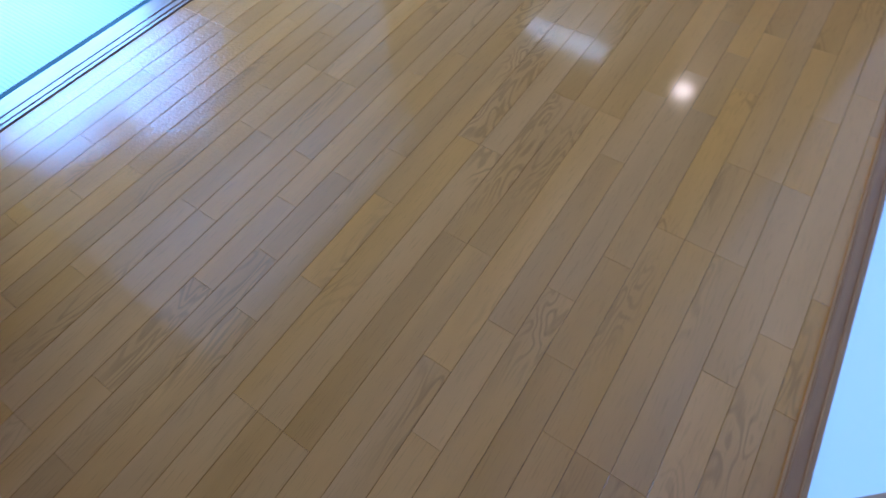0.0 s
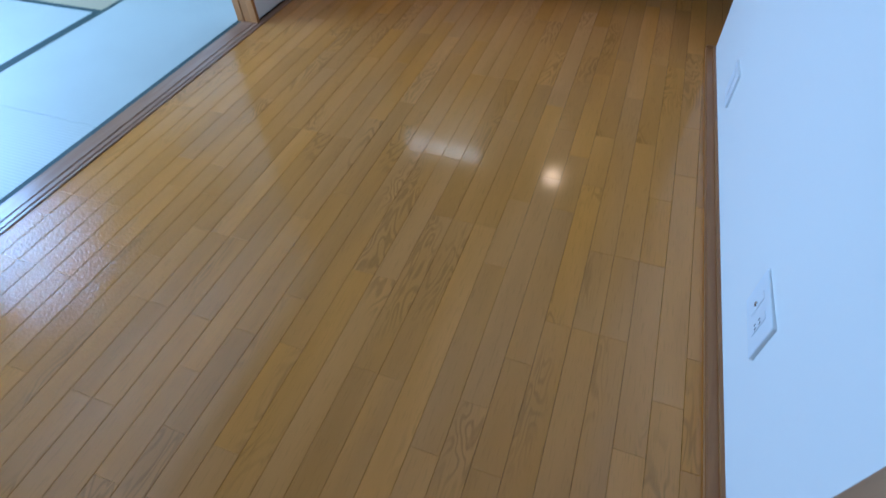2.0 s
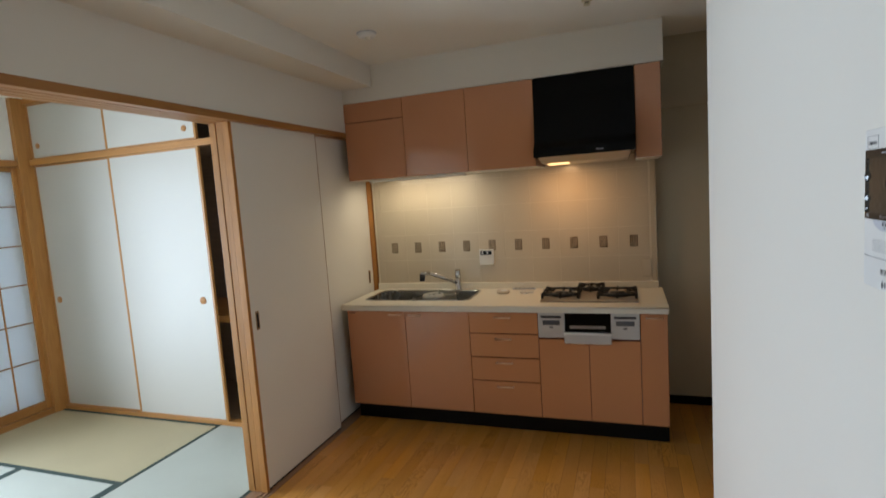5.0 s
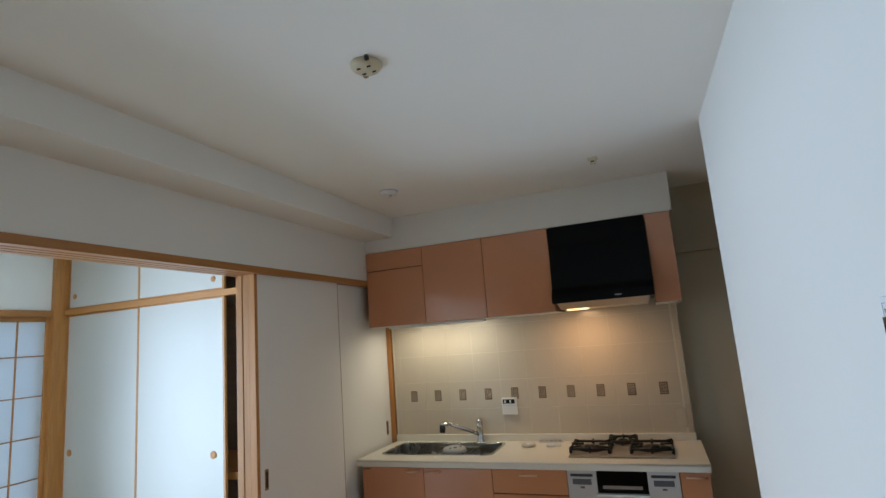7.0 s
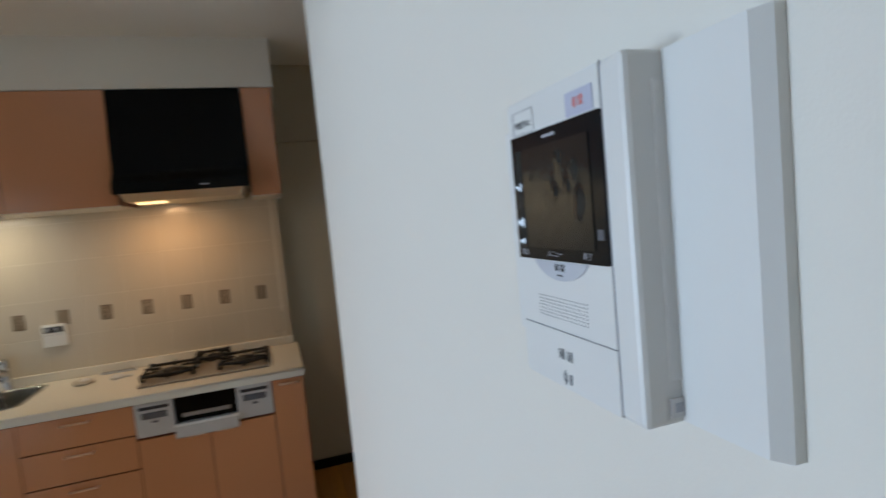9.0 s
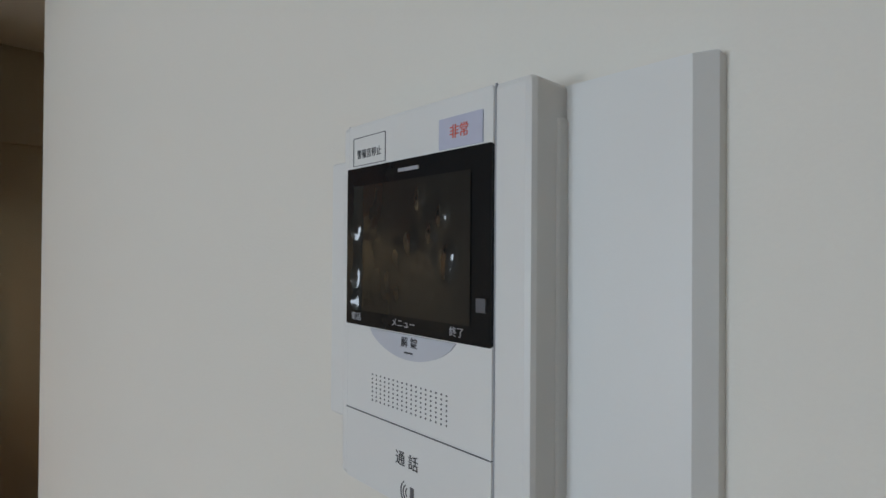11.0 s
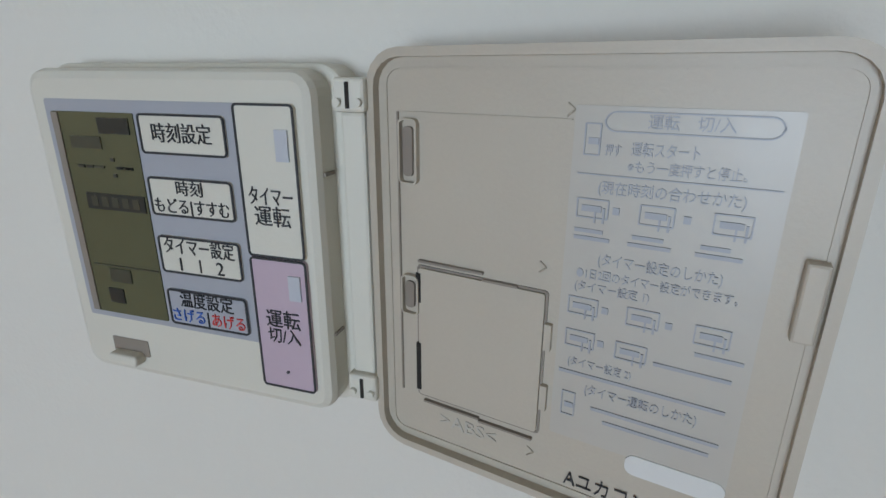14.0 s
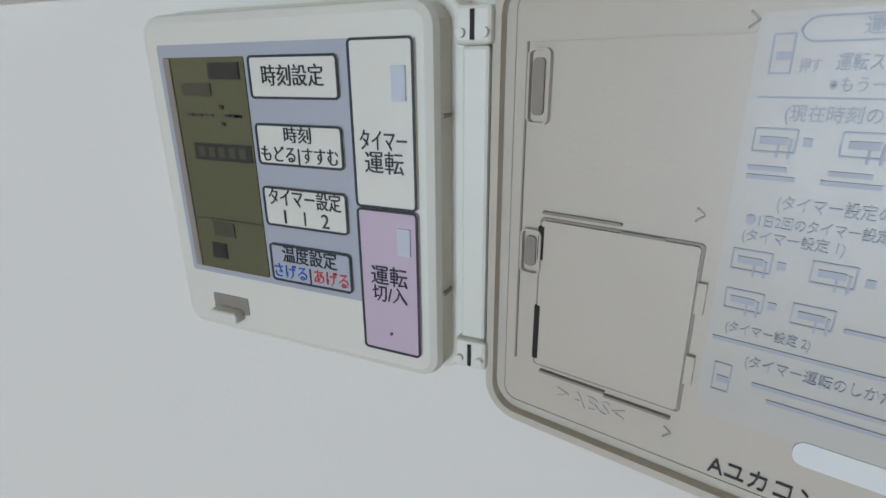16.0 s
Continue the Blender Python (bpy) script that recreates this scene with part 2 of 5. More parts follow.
M_FUSUMA = surface("fusuma_paper", (0.58, 0.54, 0.475), 0.42, vary=0.025, scale=2.0, fine=220, bump=0.10)
M_TATA = tatami_mat("tatami_rush_long", 1, (0.52, 0.53, 0.46))
# Same rush turned: its different sheen is put into the base colour as tan
M_TATB = tatami_mat("tatami_rush_cross", 0, (0.50, 0.41, 0.25))
M_HERI = surface("tatami_border_cloth", (0.035, 0.06, 0.05), 0.8, vary=0.15, fine=500, bump=0.2)
M_PAPER = paper_mat("shoji_paper")
M_PINK = surface("salmon_laminate", (0.60, 0.262, 0.125), 0.16, vary=0.025, scale=1.5, fine=240, bump=0.01, coat=0.5)
M_PINKEDGE = surface("salmon_edge_dark", (0.16, 0.05, 0.028), 0.5)
M_COUNTER = surface("cream_counter_resin", (0.78, 0.74, 0.64), 0.32, vary=0.01, scale=3, fine=500, bump=0.01, rvary=0.01)
M_STEEL = surface("brushed_steel", (0.44, 0.44, 0.43), 0.26, 1.0, vary=0.06, scale=8, fine=300, bump=0.03)
M_CHROME = surface("chrome", (0.62, 0.62, 0.62), 0.10, 1.0, vary=0.02, bump=0)
M_TILE = surface("beige_wall_tile", (0.61, 0.53, 0.41), 0.22, vary=0.05, scale=5, fine=90, bump=0.03, coat=0.2)
M_GROUT = surface("tile_grout", (0.71, 0.635, 0.515), 0.8, vary=0.05)
M_INSERT = surface("brown_relief_tile", (0.20, 0.145, 0.095), 0.4, vary=0.25, scale=60, fine=160, bump=0.4)
M_INSERTL = surface("pale_relief", (0.50, 0.42, 0.31), 0.4, vary=0.15)
M_BLACK = surface("gloss_black_enamel", (0.004, 0.004, 0.004), 0.16, vary=0.2, bump=0.01)
M_BLACK.node_tree.nodes["Principled BSDF"].inputs["Specular IOR Level"].default_value = 0.09
M_IRON = surface("black_cast_iron", (0.008, 0.008, 0.008), 0.6, vary=0.3, fine=300, bump=0.15)
M_SILVER = surface("silver_grey_panel", (0.58, 0.58, 0.58), 0.35, 0.25, vary=0.04)
M_FILTER = surface("filter_steel", (0.62, 0.58, 0.48), 0.35, 0.7, vary=0.05)
M_PLATE = surface("hob_glass_plate", (0.34, 0.30, 0.25), 0.15, 0.2, vary=0.05)
M_DARK = surface("dark_void", (0.02, 0.017, 0.014), 0.8, vary=0.2)
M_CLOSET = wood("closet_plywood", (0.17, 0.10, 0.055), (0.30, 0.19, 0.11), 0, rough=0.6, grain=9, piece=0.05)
M_WHITEP = surface("white_abs_plastic", (0.78, 0.78, 0.76), 0.38, vary=0.015, fine=700, bump=0.03)
M_CREAMP = surface("cream_abs_plastic", (0.74, 0.71, 0.62), 0.40, vary=0.03, scale=14, fine=900, bump=0.04)
M_YELLOWP = surface("yellowed_abs_plastic", (0.56, 0.50, 0.415), 0.42, vary=0.07, scale=18, fine=900, bump=0.05)
M_GREYP = surface("grey_print", (0.42, 0.43, 0.47), 0.45, vary=0.02)
M_LGREY = surface("pale_grey_plastic", (0.55, 0.57, 0.62), 0.4, vary=0.02)
M_INK = surface("black_ink", (0.028, 0.028, 0.032), 0.5, vary=0.1)
M_GINK = surface("grey_ink", (0.11, 0.11, 0.12), 0.6, vary=0.1)
M_PINK2 = surface("mauve_button", (0.58, 0.45, 0.53), 0.4, vary=0.03)
M_LCD = surface("olive_lcd", (0.135, 0.132, 0.075), 0.18, vary=0.08, scale=30)
M_LCDSEG = surface("lcd_segment", (0.045, 0.045, 0.040), 0.3)
M_LCDSEG2 = surface("lcd_faint_segment", (0.085, 0.082, 0.058), 0.3)
M_BLUE = surface("blue_ink", (0.02, 0.12, 0.52), 0.5)
M_RED = surface("red_ink", (0.72, 0.06, 0.05), 0.5)
M_ORANGE = surface("orange_ink", (0.80, 0.12, 0.05), 0.5)
M_LAV = surface("lavender_badge", (0.52, 0.54, 0.66), 0.4)
M_SCREEN = surface("black_screen_glass", (0.012, 0.013, 0.014), 0.10, vary=0.2, bump=0)
M_SCREEN.node_tree.nodes["Principled BSDF"].inputs["Specular IOR Level"].default_value = 0.25
M_FILM = surface("wrinkled_film", (0.024, 0.024, 0.022), 0.06, vary=0.3, scale=30, fine=38, bump=0.12)
M_STICK = surface("white_sticker", (0.72, 0.72, 0.72), 0.5)
M_LEAFLET = surface("clear_label_sheet", (0.555, 0.52, 0.465), 0.35, vary=0.04, scale=20)
# For catches and slots, and for shade painted in gaps and recesses
M_CATCH = surface("brownish_grey_plastic_and_shade", (0.29, 0.245, 0.205), 0.5, vary=0.1, scale=40)
M_GOLD = surface("pinkish_brass", (0.80, 0.52, 0.34), 0.3, 0.45, vary=0.04)
M_PULL = surface("orange_wood_pull", (0.52, 0.22, 0.07), 0.4, vary=0.1)
M_TAN = surface("bronze_pull", (0.36, 0.22, 0.10), 0.4, 0.5)
M_ROSE = surface("ivory_ceiling_plastic", (0.58, 0.50, 0.33), 0.5, vary=0.05)
M_DRAIN = surface("grey_rubber", (0.36, 0.37, 0.36), 0.5, vary=0.08)
M_TUBE = glow("tube_glow", (1.0, 0.95, 0.78), 6.0)
M_BULB = glow("bulb_glow", (1.0, 0.62, 0.24), 4.5)
M_OUT = surface("outside_concrete", (0.42, 0.42, 0.41), 0.9, vary=0.1)


# ---- mesh helpers ----
def link(name, bm, material, parent=None, label=""):
    me = bpy.data.meshes.new(name)
    bm.to_mesh(me)
    bm.free()
    me.materials.append(material)
    ob = new(name, me)
    if parent:
        ob.parent = parent
        ob.matrix_parent_inverse = parent.matrix_world.inverted()
    if label:
        ob["label"] = label
    return ob


part = link


def cuboid(bm, x0, x1, y0, y1, z0, z1, bevel=0.0, seg=2):
    made = bmesh.ops.create_cube(bm, size=1.0)["verts"]
    for v in made:
        v.co = Vector((x0 + (v.co.x + 0.5) * (x1 - x0), y0 + (v.co.y + 0.5) * (y1 - y0), z0 + (v.co.z + 0.5) * (z1 - z0)))
    if bevel:
        es = list({e for v in made for e in v.link_edges})
        bmesh.ops.bevel(bm, geom=es, offset=bevel, segments=seg, profile=0.5, affect="EDGES")
    return bm


def box(x0, x1, y0, y1, z0, z1, bevel=0.0, seg=2):
    return cuboid(bmesh.new(), x0, x1, y0, y1, z0, z1, bevel, seg)


def rod(bm, a, b, r, n=12, r2=None):
    """A round bar from a to b, closed at both ends."""
    a, b = Vector(a), Vector(b)
    q = (b - a).to_track_quat("Z", "Y").to_matrix()
    r2 = r if r2 is None else r2
    rings = []
    for c, rr in ((a, r), (b, r2)):
        rings.append([bm.verts.new(c + q @ Vector((rr * math.cos(2 * math.pi * k / n), rr * math.sin(2 * math.pi * k / n), 0))) for k in range(n)])
    for k in range(n):
        f = bm.faces.new((rings[0][k], rings[0][(k + 1) % n], rings[1][(k + 1) % n], rings[1][k]))
        f.smooth = True
    bm.faces.new(rings[0][::-1])
    bm.faces.new(rings[1])
    return bm


def lathe(bm, centre, profile, axis="z", n=28):
    """Turns (radius, height) pairs round an axis through centre."""
    rings = []
    for r, h in profile:
        ring = []
        for k in range(n):
            c, s = r * math.cos(2 * math.pi * k / n), r * math.sin(2 * math.pi * k / n)
            off = {"z": (c, s, h), "x": (h, c, s), "y": (c, h, s)}[axis]
            ring.append(bm.verts.new(Vector(centre) + Vector(off)))
        rings.append(ring)
    for a, b in zip(rings, rings[1:]):
        for k in range(n):
            f = bm.faces.new((a[k], a[(k + 1) % n], b[(k + 1) % n], b[k]))
            f.smooth = True
    bm.faces.new(rings[0])
    bm.faces.new(rings[-1])
    bmesh.ops.recalc_face_normals(bm, faces=bm.faces)
    return bm


def round_rect(x0, x1, y0, y1, r, n=5):
    pts = []
    for cx, cy, a0 in ((x1 - r, y1 - r, 0), (x0 + r, y1 - r, 90), (x0 + r, y0 + r, 180), (x1 - r, y0 + r, 270)):
        for k in range(n + 1):
            a = radians(a0 + 90 * k / n)
            pts.append((cx + r * math.cos(a), cy + r * math.sin(a)))
    return pts


def skin(bm, loops, close_last=True, close_first=False):
    rows = [[bm.verts.new(p) for p in loop] for loop in loops]
    for a, b in zip(rows, rows[1:]):
        for k in range(len(a)):
            f = bm.faces.new((a[k], a[(k + 1) % len(a)], b[(k + 1) % len(a)], b[k]))
            f.smooth = False
    if close_last:
        bm.faces.new(rows[-1])
    if close_first:
        bm.faces.new(rows[0][::-1])
    bmesh.ops.recalc_face_normals(bm, faces=bm.faces)
    return bm


def wall_slab(ya, yb, za, zb, r, back, front, edge=0.0):
    """A rounded plate on the intercom wall: spans ya..yb and za..zb, from x = back out to x = front."""
    outer = round_rect(min(ya, yb), max(ya, yb), za, zb, r)
    loops = [[(back, y, z) for y, z in outer]]
    if edge:
        e = edge
        loops.append([(front + e, y, z) for y, z in outer])
        loops.append([(front + e * 0.3, y, z) for y, z in round_rect(min(ya, yb) + e * 0.3, max(ya, yb) - e * 0.3, za + e * 0.3, zb - e * 0.3, max(r - e * 0.3, 0.0003))])
        outer = round_rect(min(ya, yb) + e, max(ya, yb) - e, za + e, zb - e, max(r - e, 0.0003))
    loops.append([(front, y, z) for y, z in outer])
    return skin(bmesh.new(), loops, True, True)


def ring_slab(ya, yb, za, zb, r, w, back, front):
    """A thin rounded outline, w wide, standing from back to front."""
    o, i = round_rect(min(ya, yb), max(ya, yb), za, zb, r), round_rect(min(ya, yb) + w, max(ya, yb) - w, za + w, zb - w, max(r - w, 0.0002))
    bm = bmesh.new()
    rows = [[bm.verts.new((x, y, z)) for y, z in pts] for x, pts in ((back, o), (front, o), (front, i), (back, i))]
    n = len(o)
    for a, b in zip(rows, rows[1:] + rows[:1]):
        for k in range(n):
            bm.faces.new((a[k], a[(k + 1) % n], b[(k + 1) % n], b[k]))
    bmesh.ops.recalc_face_normals(bm, faces=bm.faces)
    return bm


def lettering(name, text, m, size, material, parent, width=None, align="CENTER"):
    """Flat raised letters in the built-in font, at the pose m."""
    cu = bpy.data.curves.new(name, "FONT")
    cu.body, cu.size, cu.align_x, cu.align_y, cu.extrude, cu.resolution_u = text, size, align, "CENTER", 0.00012, 2
    tmp = bpy.data.objects.new(name + "_curve", cu)
    scene.collection.objects.link(tmp)
    bpy.context.view_layer.update()
    me = bpy.data.meshes.new_from_object(tmp.evaluated_get(bpy.context.evaluated_depsgraph_get()))
    me.name = name
    bpy.data.objects.remove(tmp)
    bpy.data.curves.remove(cu)
    if len(me.vertices):
        xs = [v.co.x for v in me.vertices]
        span = max(xs) - min(xs)
        if width and span > 0:
            me.transform(Matrix.Diagonal((width / span, 1, 1, 1)))
    me.transform(m)
    me.materials.clear()
    me.materials.append(material)
    ob = new(name, me)
    ob.parent = parent
    ob.matrix_parent_inverse = parent.matrix_world.inverted()
    return ob


def thing(name, at, label, category, group=""):
    ob = new(name)
    ob.empty_display_size = 0.05
    ob.matrix_world = Matrix.Translation(at)
    return tagged(ob, label, category, group)


def structure(name, bm, material, label, category="wall"):
    return tagged(link(name, bm, material), label, category, kind="structure")


def wx(y):
    """The intercom wall's face: it leans a little off square."""
    return 2.240 + (-0.62 - y) * 0.0231


# ---- the rooms ----
CEIL, DOORH, BACK = 2.51, 2.03, -4.55


def wall_run(y0, y1, z0, z1, thick=0.13):
    bm = bmesh.new()
    v = [bm.verts.new(p) for z in (z0, z1) for p in ((wx(y0), y0, z), (wx(y0) + thick, y0, z), (wx(y1) + thick, y1, z), (wx(y1), y1, z))]
    for f in ((0, 1, 2, 3), (7, 6, 5, 4), (0, 4, 5, 1), (1, 5, 6, 2), (2, 6, 7, 3), (3, 7, 4, 0)):
        bm.faces.new([v[k] for k in f])
    bmesh.ops.recalc_face_normals(bm, faces=bm.faces)
    return bm


bm = wall_run(-0.62, -2.808, 0, CEIL)
structure("wall_east", bm, M_WALL, "white textured wallpaper wall with intercom")
structure("wall_east_above_door", wall_run(-2.808, -3.70, 2.06, CEIL), M_WALL, "white wallpaper wall over the door")
structure("wall_east_end", wall_run(-3.70, BACK, 0, CEIL), M_WALL, "white wallpaper wall beside the door")
# Unseen wall, in the dimmed paper to weaken light bounced from this end
structure("wall_south", box(-0.16, 2.6, BACK - 0.12, BACK, 0, CEIL), M_ALCOVE, "plain unseen wall closing the room, beige to cut bounce light")
structure("wall_north", box(-0.16, 3.2, 0.70, 0.82, 0, CEIL), M_ALCOVE, "papered wall behind the kitchen, beige with shade in its colour")
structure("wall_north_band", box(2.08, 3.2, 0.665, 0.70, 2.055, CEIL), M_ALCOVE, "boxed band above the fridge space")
structure("wall_alcove_side", box(3.2, 3.32, -2.0, 0.82, 0, CEIL), M_ALCOVE, "wall closing the fridge space, beige with shade in its colour")
structure("wall_alcove_back", box(2.40, 3.2, -2.12, -2.0, 0, CEIL), M_ALCOVE, "wall closing the passage, beige with shade in its colour")
structure("ceiling", box(-0.16, 3.3, BACK - 0.1, 0.82, CEIL, CEIL + 0.1), M_CEIL, "white papered ceiling", "ceiling")
structure("wall_west_upper", box(-0.13, 0.0, BACK, 0.70, 2.065, CEIL), M_WALL, "white wallpaper wall over the sliding doors")
structure("wall_west_end", box(-0.165, 0.0, BACK, -3.18, 0, 2.03), M_WALL, "white wallpaper wall at the room's end")
structure("ceiling_beam", box(0.0, 0.24, BACK, 0.20, 2.36, CEIL), M_WALL, "white papered ceiling beam above the sliding doors", "beam")
structure("soffit", box(0.0, 2.12, 0.205, 0.70, 2.267, CEIL), M_WALL, "white papered soffit over the wall cabinets", "soffit")
structure("subfloor", box(-0.02, 3.3, BACK, 0.82, -0.06, -0.006), M_GROOVE, "dark gaps under the strip floor", "floor")

# baseboards
bm = bmesh.new()
for (ya, yb) in ((-0.615, -2.806), (-3.72, BACK)):
    for (t, z0, z1) in ((0.040, 0.0, 0.013), (0.036, 0.013, 0.016), (0.010, 0.016, 0.023)):
        v = [bm.verts.new(p) for z in (z0, z1) for p in ((wx(ya) - t, ya, z), (wx(ya) + 0.002, ya, z), (wx(yb) + 0.002, yb, z), (wx(yb) - t, yb, z))]
        for f in ((0, 1, 2, 3), (7, 6, 5, 4), (0, 4, 5, 1), (1, 5, 6, 2), (2, 6, 7, 3), (3, 7, 4, 0)):
            bm.faces.new([v[k] for k in f])
bmesh.ops.recalc_face_normals(bm, faces=bm.faces)
structure("baseboard_east", bm, M_BASE, "brown wooden skirting along the intercom wall", "baseboard")
structure("baseboard_alcove", box(2.10, 3.2, 0.688, 0.70, 0, 0.06, 0.002), M_DARKBASE, "dark skirting in the fridge space", "baseboard")
structure("baseboard_wall_end", box(2.201, 2.372, -0.614, -0.604, 0, 0.022), M_BASE, "brown skirting round the wall end", "baseboard")

# the brown door in the intercom wall
door = thing("door_1", (2.29, -3.26, 0), "closed brown wooden room door with a plain frame", "door")
door["kind"] = "structure"
for a, b in ((-2.808, -2.850), (-3.656, -3.70)):
    part("door_frame", box(wx(a) - 0.014, wx(a) + 0.13, b, a, 0, 2.06, 0.003), M_DARKWOOD, door)
part("door_head", box(wx(-3.26) - 0.014, wx(-3.26) + 0.13, -3.656, -2.850, 2.032, 2.06, 0.003), M_DARKWOOD, door)
part("leaf", box(wx(-3.26) - 0.008, wx(-3.26) + 0.030, -3.654, -2.853, 0.006, 2.028, 0.003), M_DARKWOOD, door)
part("hinge", box(wx(-2.9) - 0.004, wx(-2.9) + 0.003, -2.915, -2.895, 0.008, 0.022, 0.002), M_STEEL, door, "small steel floor catch")
bm = bmesh.new()
rod(bm, (wx(-3.6), -3.60, 0.98), (wx(-3.6) - 0.05, -3.60, 0.98), 0.009)
rod(bm, (wx(-3.6) - 0.05, -3.605, 0.98), (wx(-3.6) - 0.05, -3.49, 0.98), 0.009)
part("door_handle", bm, M_STEEL, door, "steel lever handle")

# sliding door track: sill and head with grooves
bm = bmesh.new()
xs = [(-0.126, -0.052), (-0.044, -0.021), (-0.013, 0.0)]
cuboid(bm, -0.126, 0.0, -3.18, 0.62, -0.05, -0.004)
for a, b in xs:
    cuboid(bm, a, b, -3.18, 0.62, -0.004, 0.004)
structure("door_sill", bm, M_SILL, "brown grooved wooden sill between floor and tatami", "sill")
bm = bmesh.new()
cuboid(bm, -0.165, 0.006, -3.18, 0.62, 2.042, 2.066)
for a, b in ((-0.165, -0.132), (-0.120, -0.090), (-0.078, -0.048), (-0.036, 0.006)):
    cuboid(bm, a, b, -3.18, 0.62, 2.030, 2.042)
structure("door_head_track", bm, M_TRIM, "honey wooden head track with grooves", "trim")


def sliding_door(x, y0, y1, pull_y, label):
    d = thing("sliding_door", (x, (y0 + y1) / 2, 0), label, "sliding door", "sliding doors")
    part("panel", box(x - 0.012, x + 0.012, y0 + 0.022, y1 - 0.004, 0.014, 2.034, 0.002), M_DOORW, d)
    part("bottom_edge", box(x - 0.011, x + 0.011, y0 + 0.022, y1 - 0.004, 0.004, 0.014), M_DARKBASE, d, "dark gap strip under the panel")
    part("stile", box(x - 0.0205, x + 0.0205, y0, y0 + 0.022, 0.0045, 2.0295, 0.002), M_TRIMZ, d, "honey wood edge")
    part("stile", box(x - 0.0125, x + 0.0125, y1 - 0.004, y1, 0.004, 2.036), M_DARKWOOD, d, "dark edge strip")
    p = part("pull", wall_slab(pull_y - 0.012, pull_y + 0.012, 0.912, 1.014, 0.004, x + 0.008, x + 0.0155, 0.001), M_TAN, d, "bronze recessed pull")
    part("recess", wall_slab(pull_y - 0.007, pull_y + 0.007, 0.922, 1.004, 0.003, x + 0.010, x + 0.0162), M_DARK, p)
    return d


sliding_door(-0.042, -0.960, -0.145, -0.885, "white sliding door with honey wood edge, slid open")
sliding_door(-0.084, -0.958, 0.600, 0.53, "white sliding door panel behind the first")
sliding_door(-0.126, -0.961, -0.10, -0.90, "white sliding door, rearmost of the stack")
structure("corner_post", box(-0.15, -0.040, 0.600, 0.66, 0, 2.03, 0.003), M_TRIMZ, "honey wooden post beside the tiles", "post")

# ---- the tatami room ----
TX, TY, TC = -2.66, -3.80, 2.56
structure("tatami_base", box(TX - 0.1, -0.127, TY, -0.10, -0.12, -0.05), M_GROOVE, "floor under the tatami mats", "floor")
structure("tatami_ceiling", box(TX - 0.15, -0.13, TY - 0.1, 0.62, TC, TC + 0.08), M_CEIL, "pale tatami room ceiling", "ceiling")
structure("tatami_wall_above_shoji", box(TX - 0.12, TX, TY, -0.225, 2.075, TC), M_WALL, "white wall over the shoji", "wall")
structure("tatami_wall_south", box(TX - 0.12, -0.13, TY - 0.1, TY, 0, TC), M_WALL, "white wall closing the tatami room")
structure("tatami_wall_pier", box(TX - 0.12, TX - 0.062, -1.31, -1.27, 0.045, 2.022), M_WALL, "white wall pier between shoji and window")
structure("tatami_wall_west_end", box(TX - 0.12, TX, TY, -2.80, 0, 2.075), M_WALL, "white wall beside the window")
structure("outside_wall_west", box(TX - 0.34, TX - 0.26, TY - 0.2, -0.1, -0.1, 2.6), M_OUT, "plain outer wall closing the window bay")
structure("wall_between_upper", box(-0.165, -0.13, -3.72, 0.62, 2.066, TC), M_WALL, "white wall over the sliding doors, tatami side")

# closet with fusuma
cz = [0.040, 2.030]
structure("closet_floor_rail", box(TX, -0.165, -0.262, -0.205, -0.05, 0.030, 0.002), M_TRIMX, "honey wooden rail under the fusuma", "trim")
structure("closet_mid_rail", box(TX, -0.165, -0.265, -0.200, 2.032, 2.078, 0.002), M_TRIMX, "honey wooden rail between lower and upper fusuma", "trim")
structure("closet_top_rail", box(TX, -0.165, -0.262, -0.200, 2.515, TC, 0.002), M_TRIMX, "honey wooden rail under the ceiling", "trim")
structure("closet_corner_post", box(TX - 0.02, TX + 0.045, -0.345, -0.200, -0.05, TC, 0.003), M_TRIMZ, "honey wooden corner post", "post")
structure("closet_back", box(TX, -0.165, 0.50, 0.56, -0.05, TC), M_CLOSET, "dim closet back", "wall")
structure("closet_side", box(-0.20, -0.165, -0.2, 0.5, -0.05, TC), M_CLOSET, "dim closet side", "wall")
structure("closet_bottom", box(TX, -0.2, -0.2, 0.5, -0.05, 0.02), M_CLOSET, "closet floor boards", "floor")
structure("closet_shelf", box(TX, -0.2, -0.17, 0.5, 0.75, 0.80, 0.002), M_TRIMX, "wooden closet shelf", "shelf")
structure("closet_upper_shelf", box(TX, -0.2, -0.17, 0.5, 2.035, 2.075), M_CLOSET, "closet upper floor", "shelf")


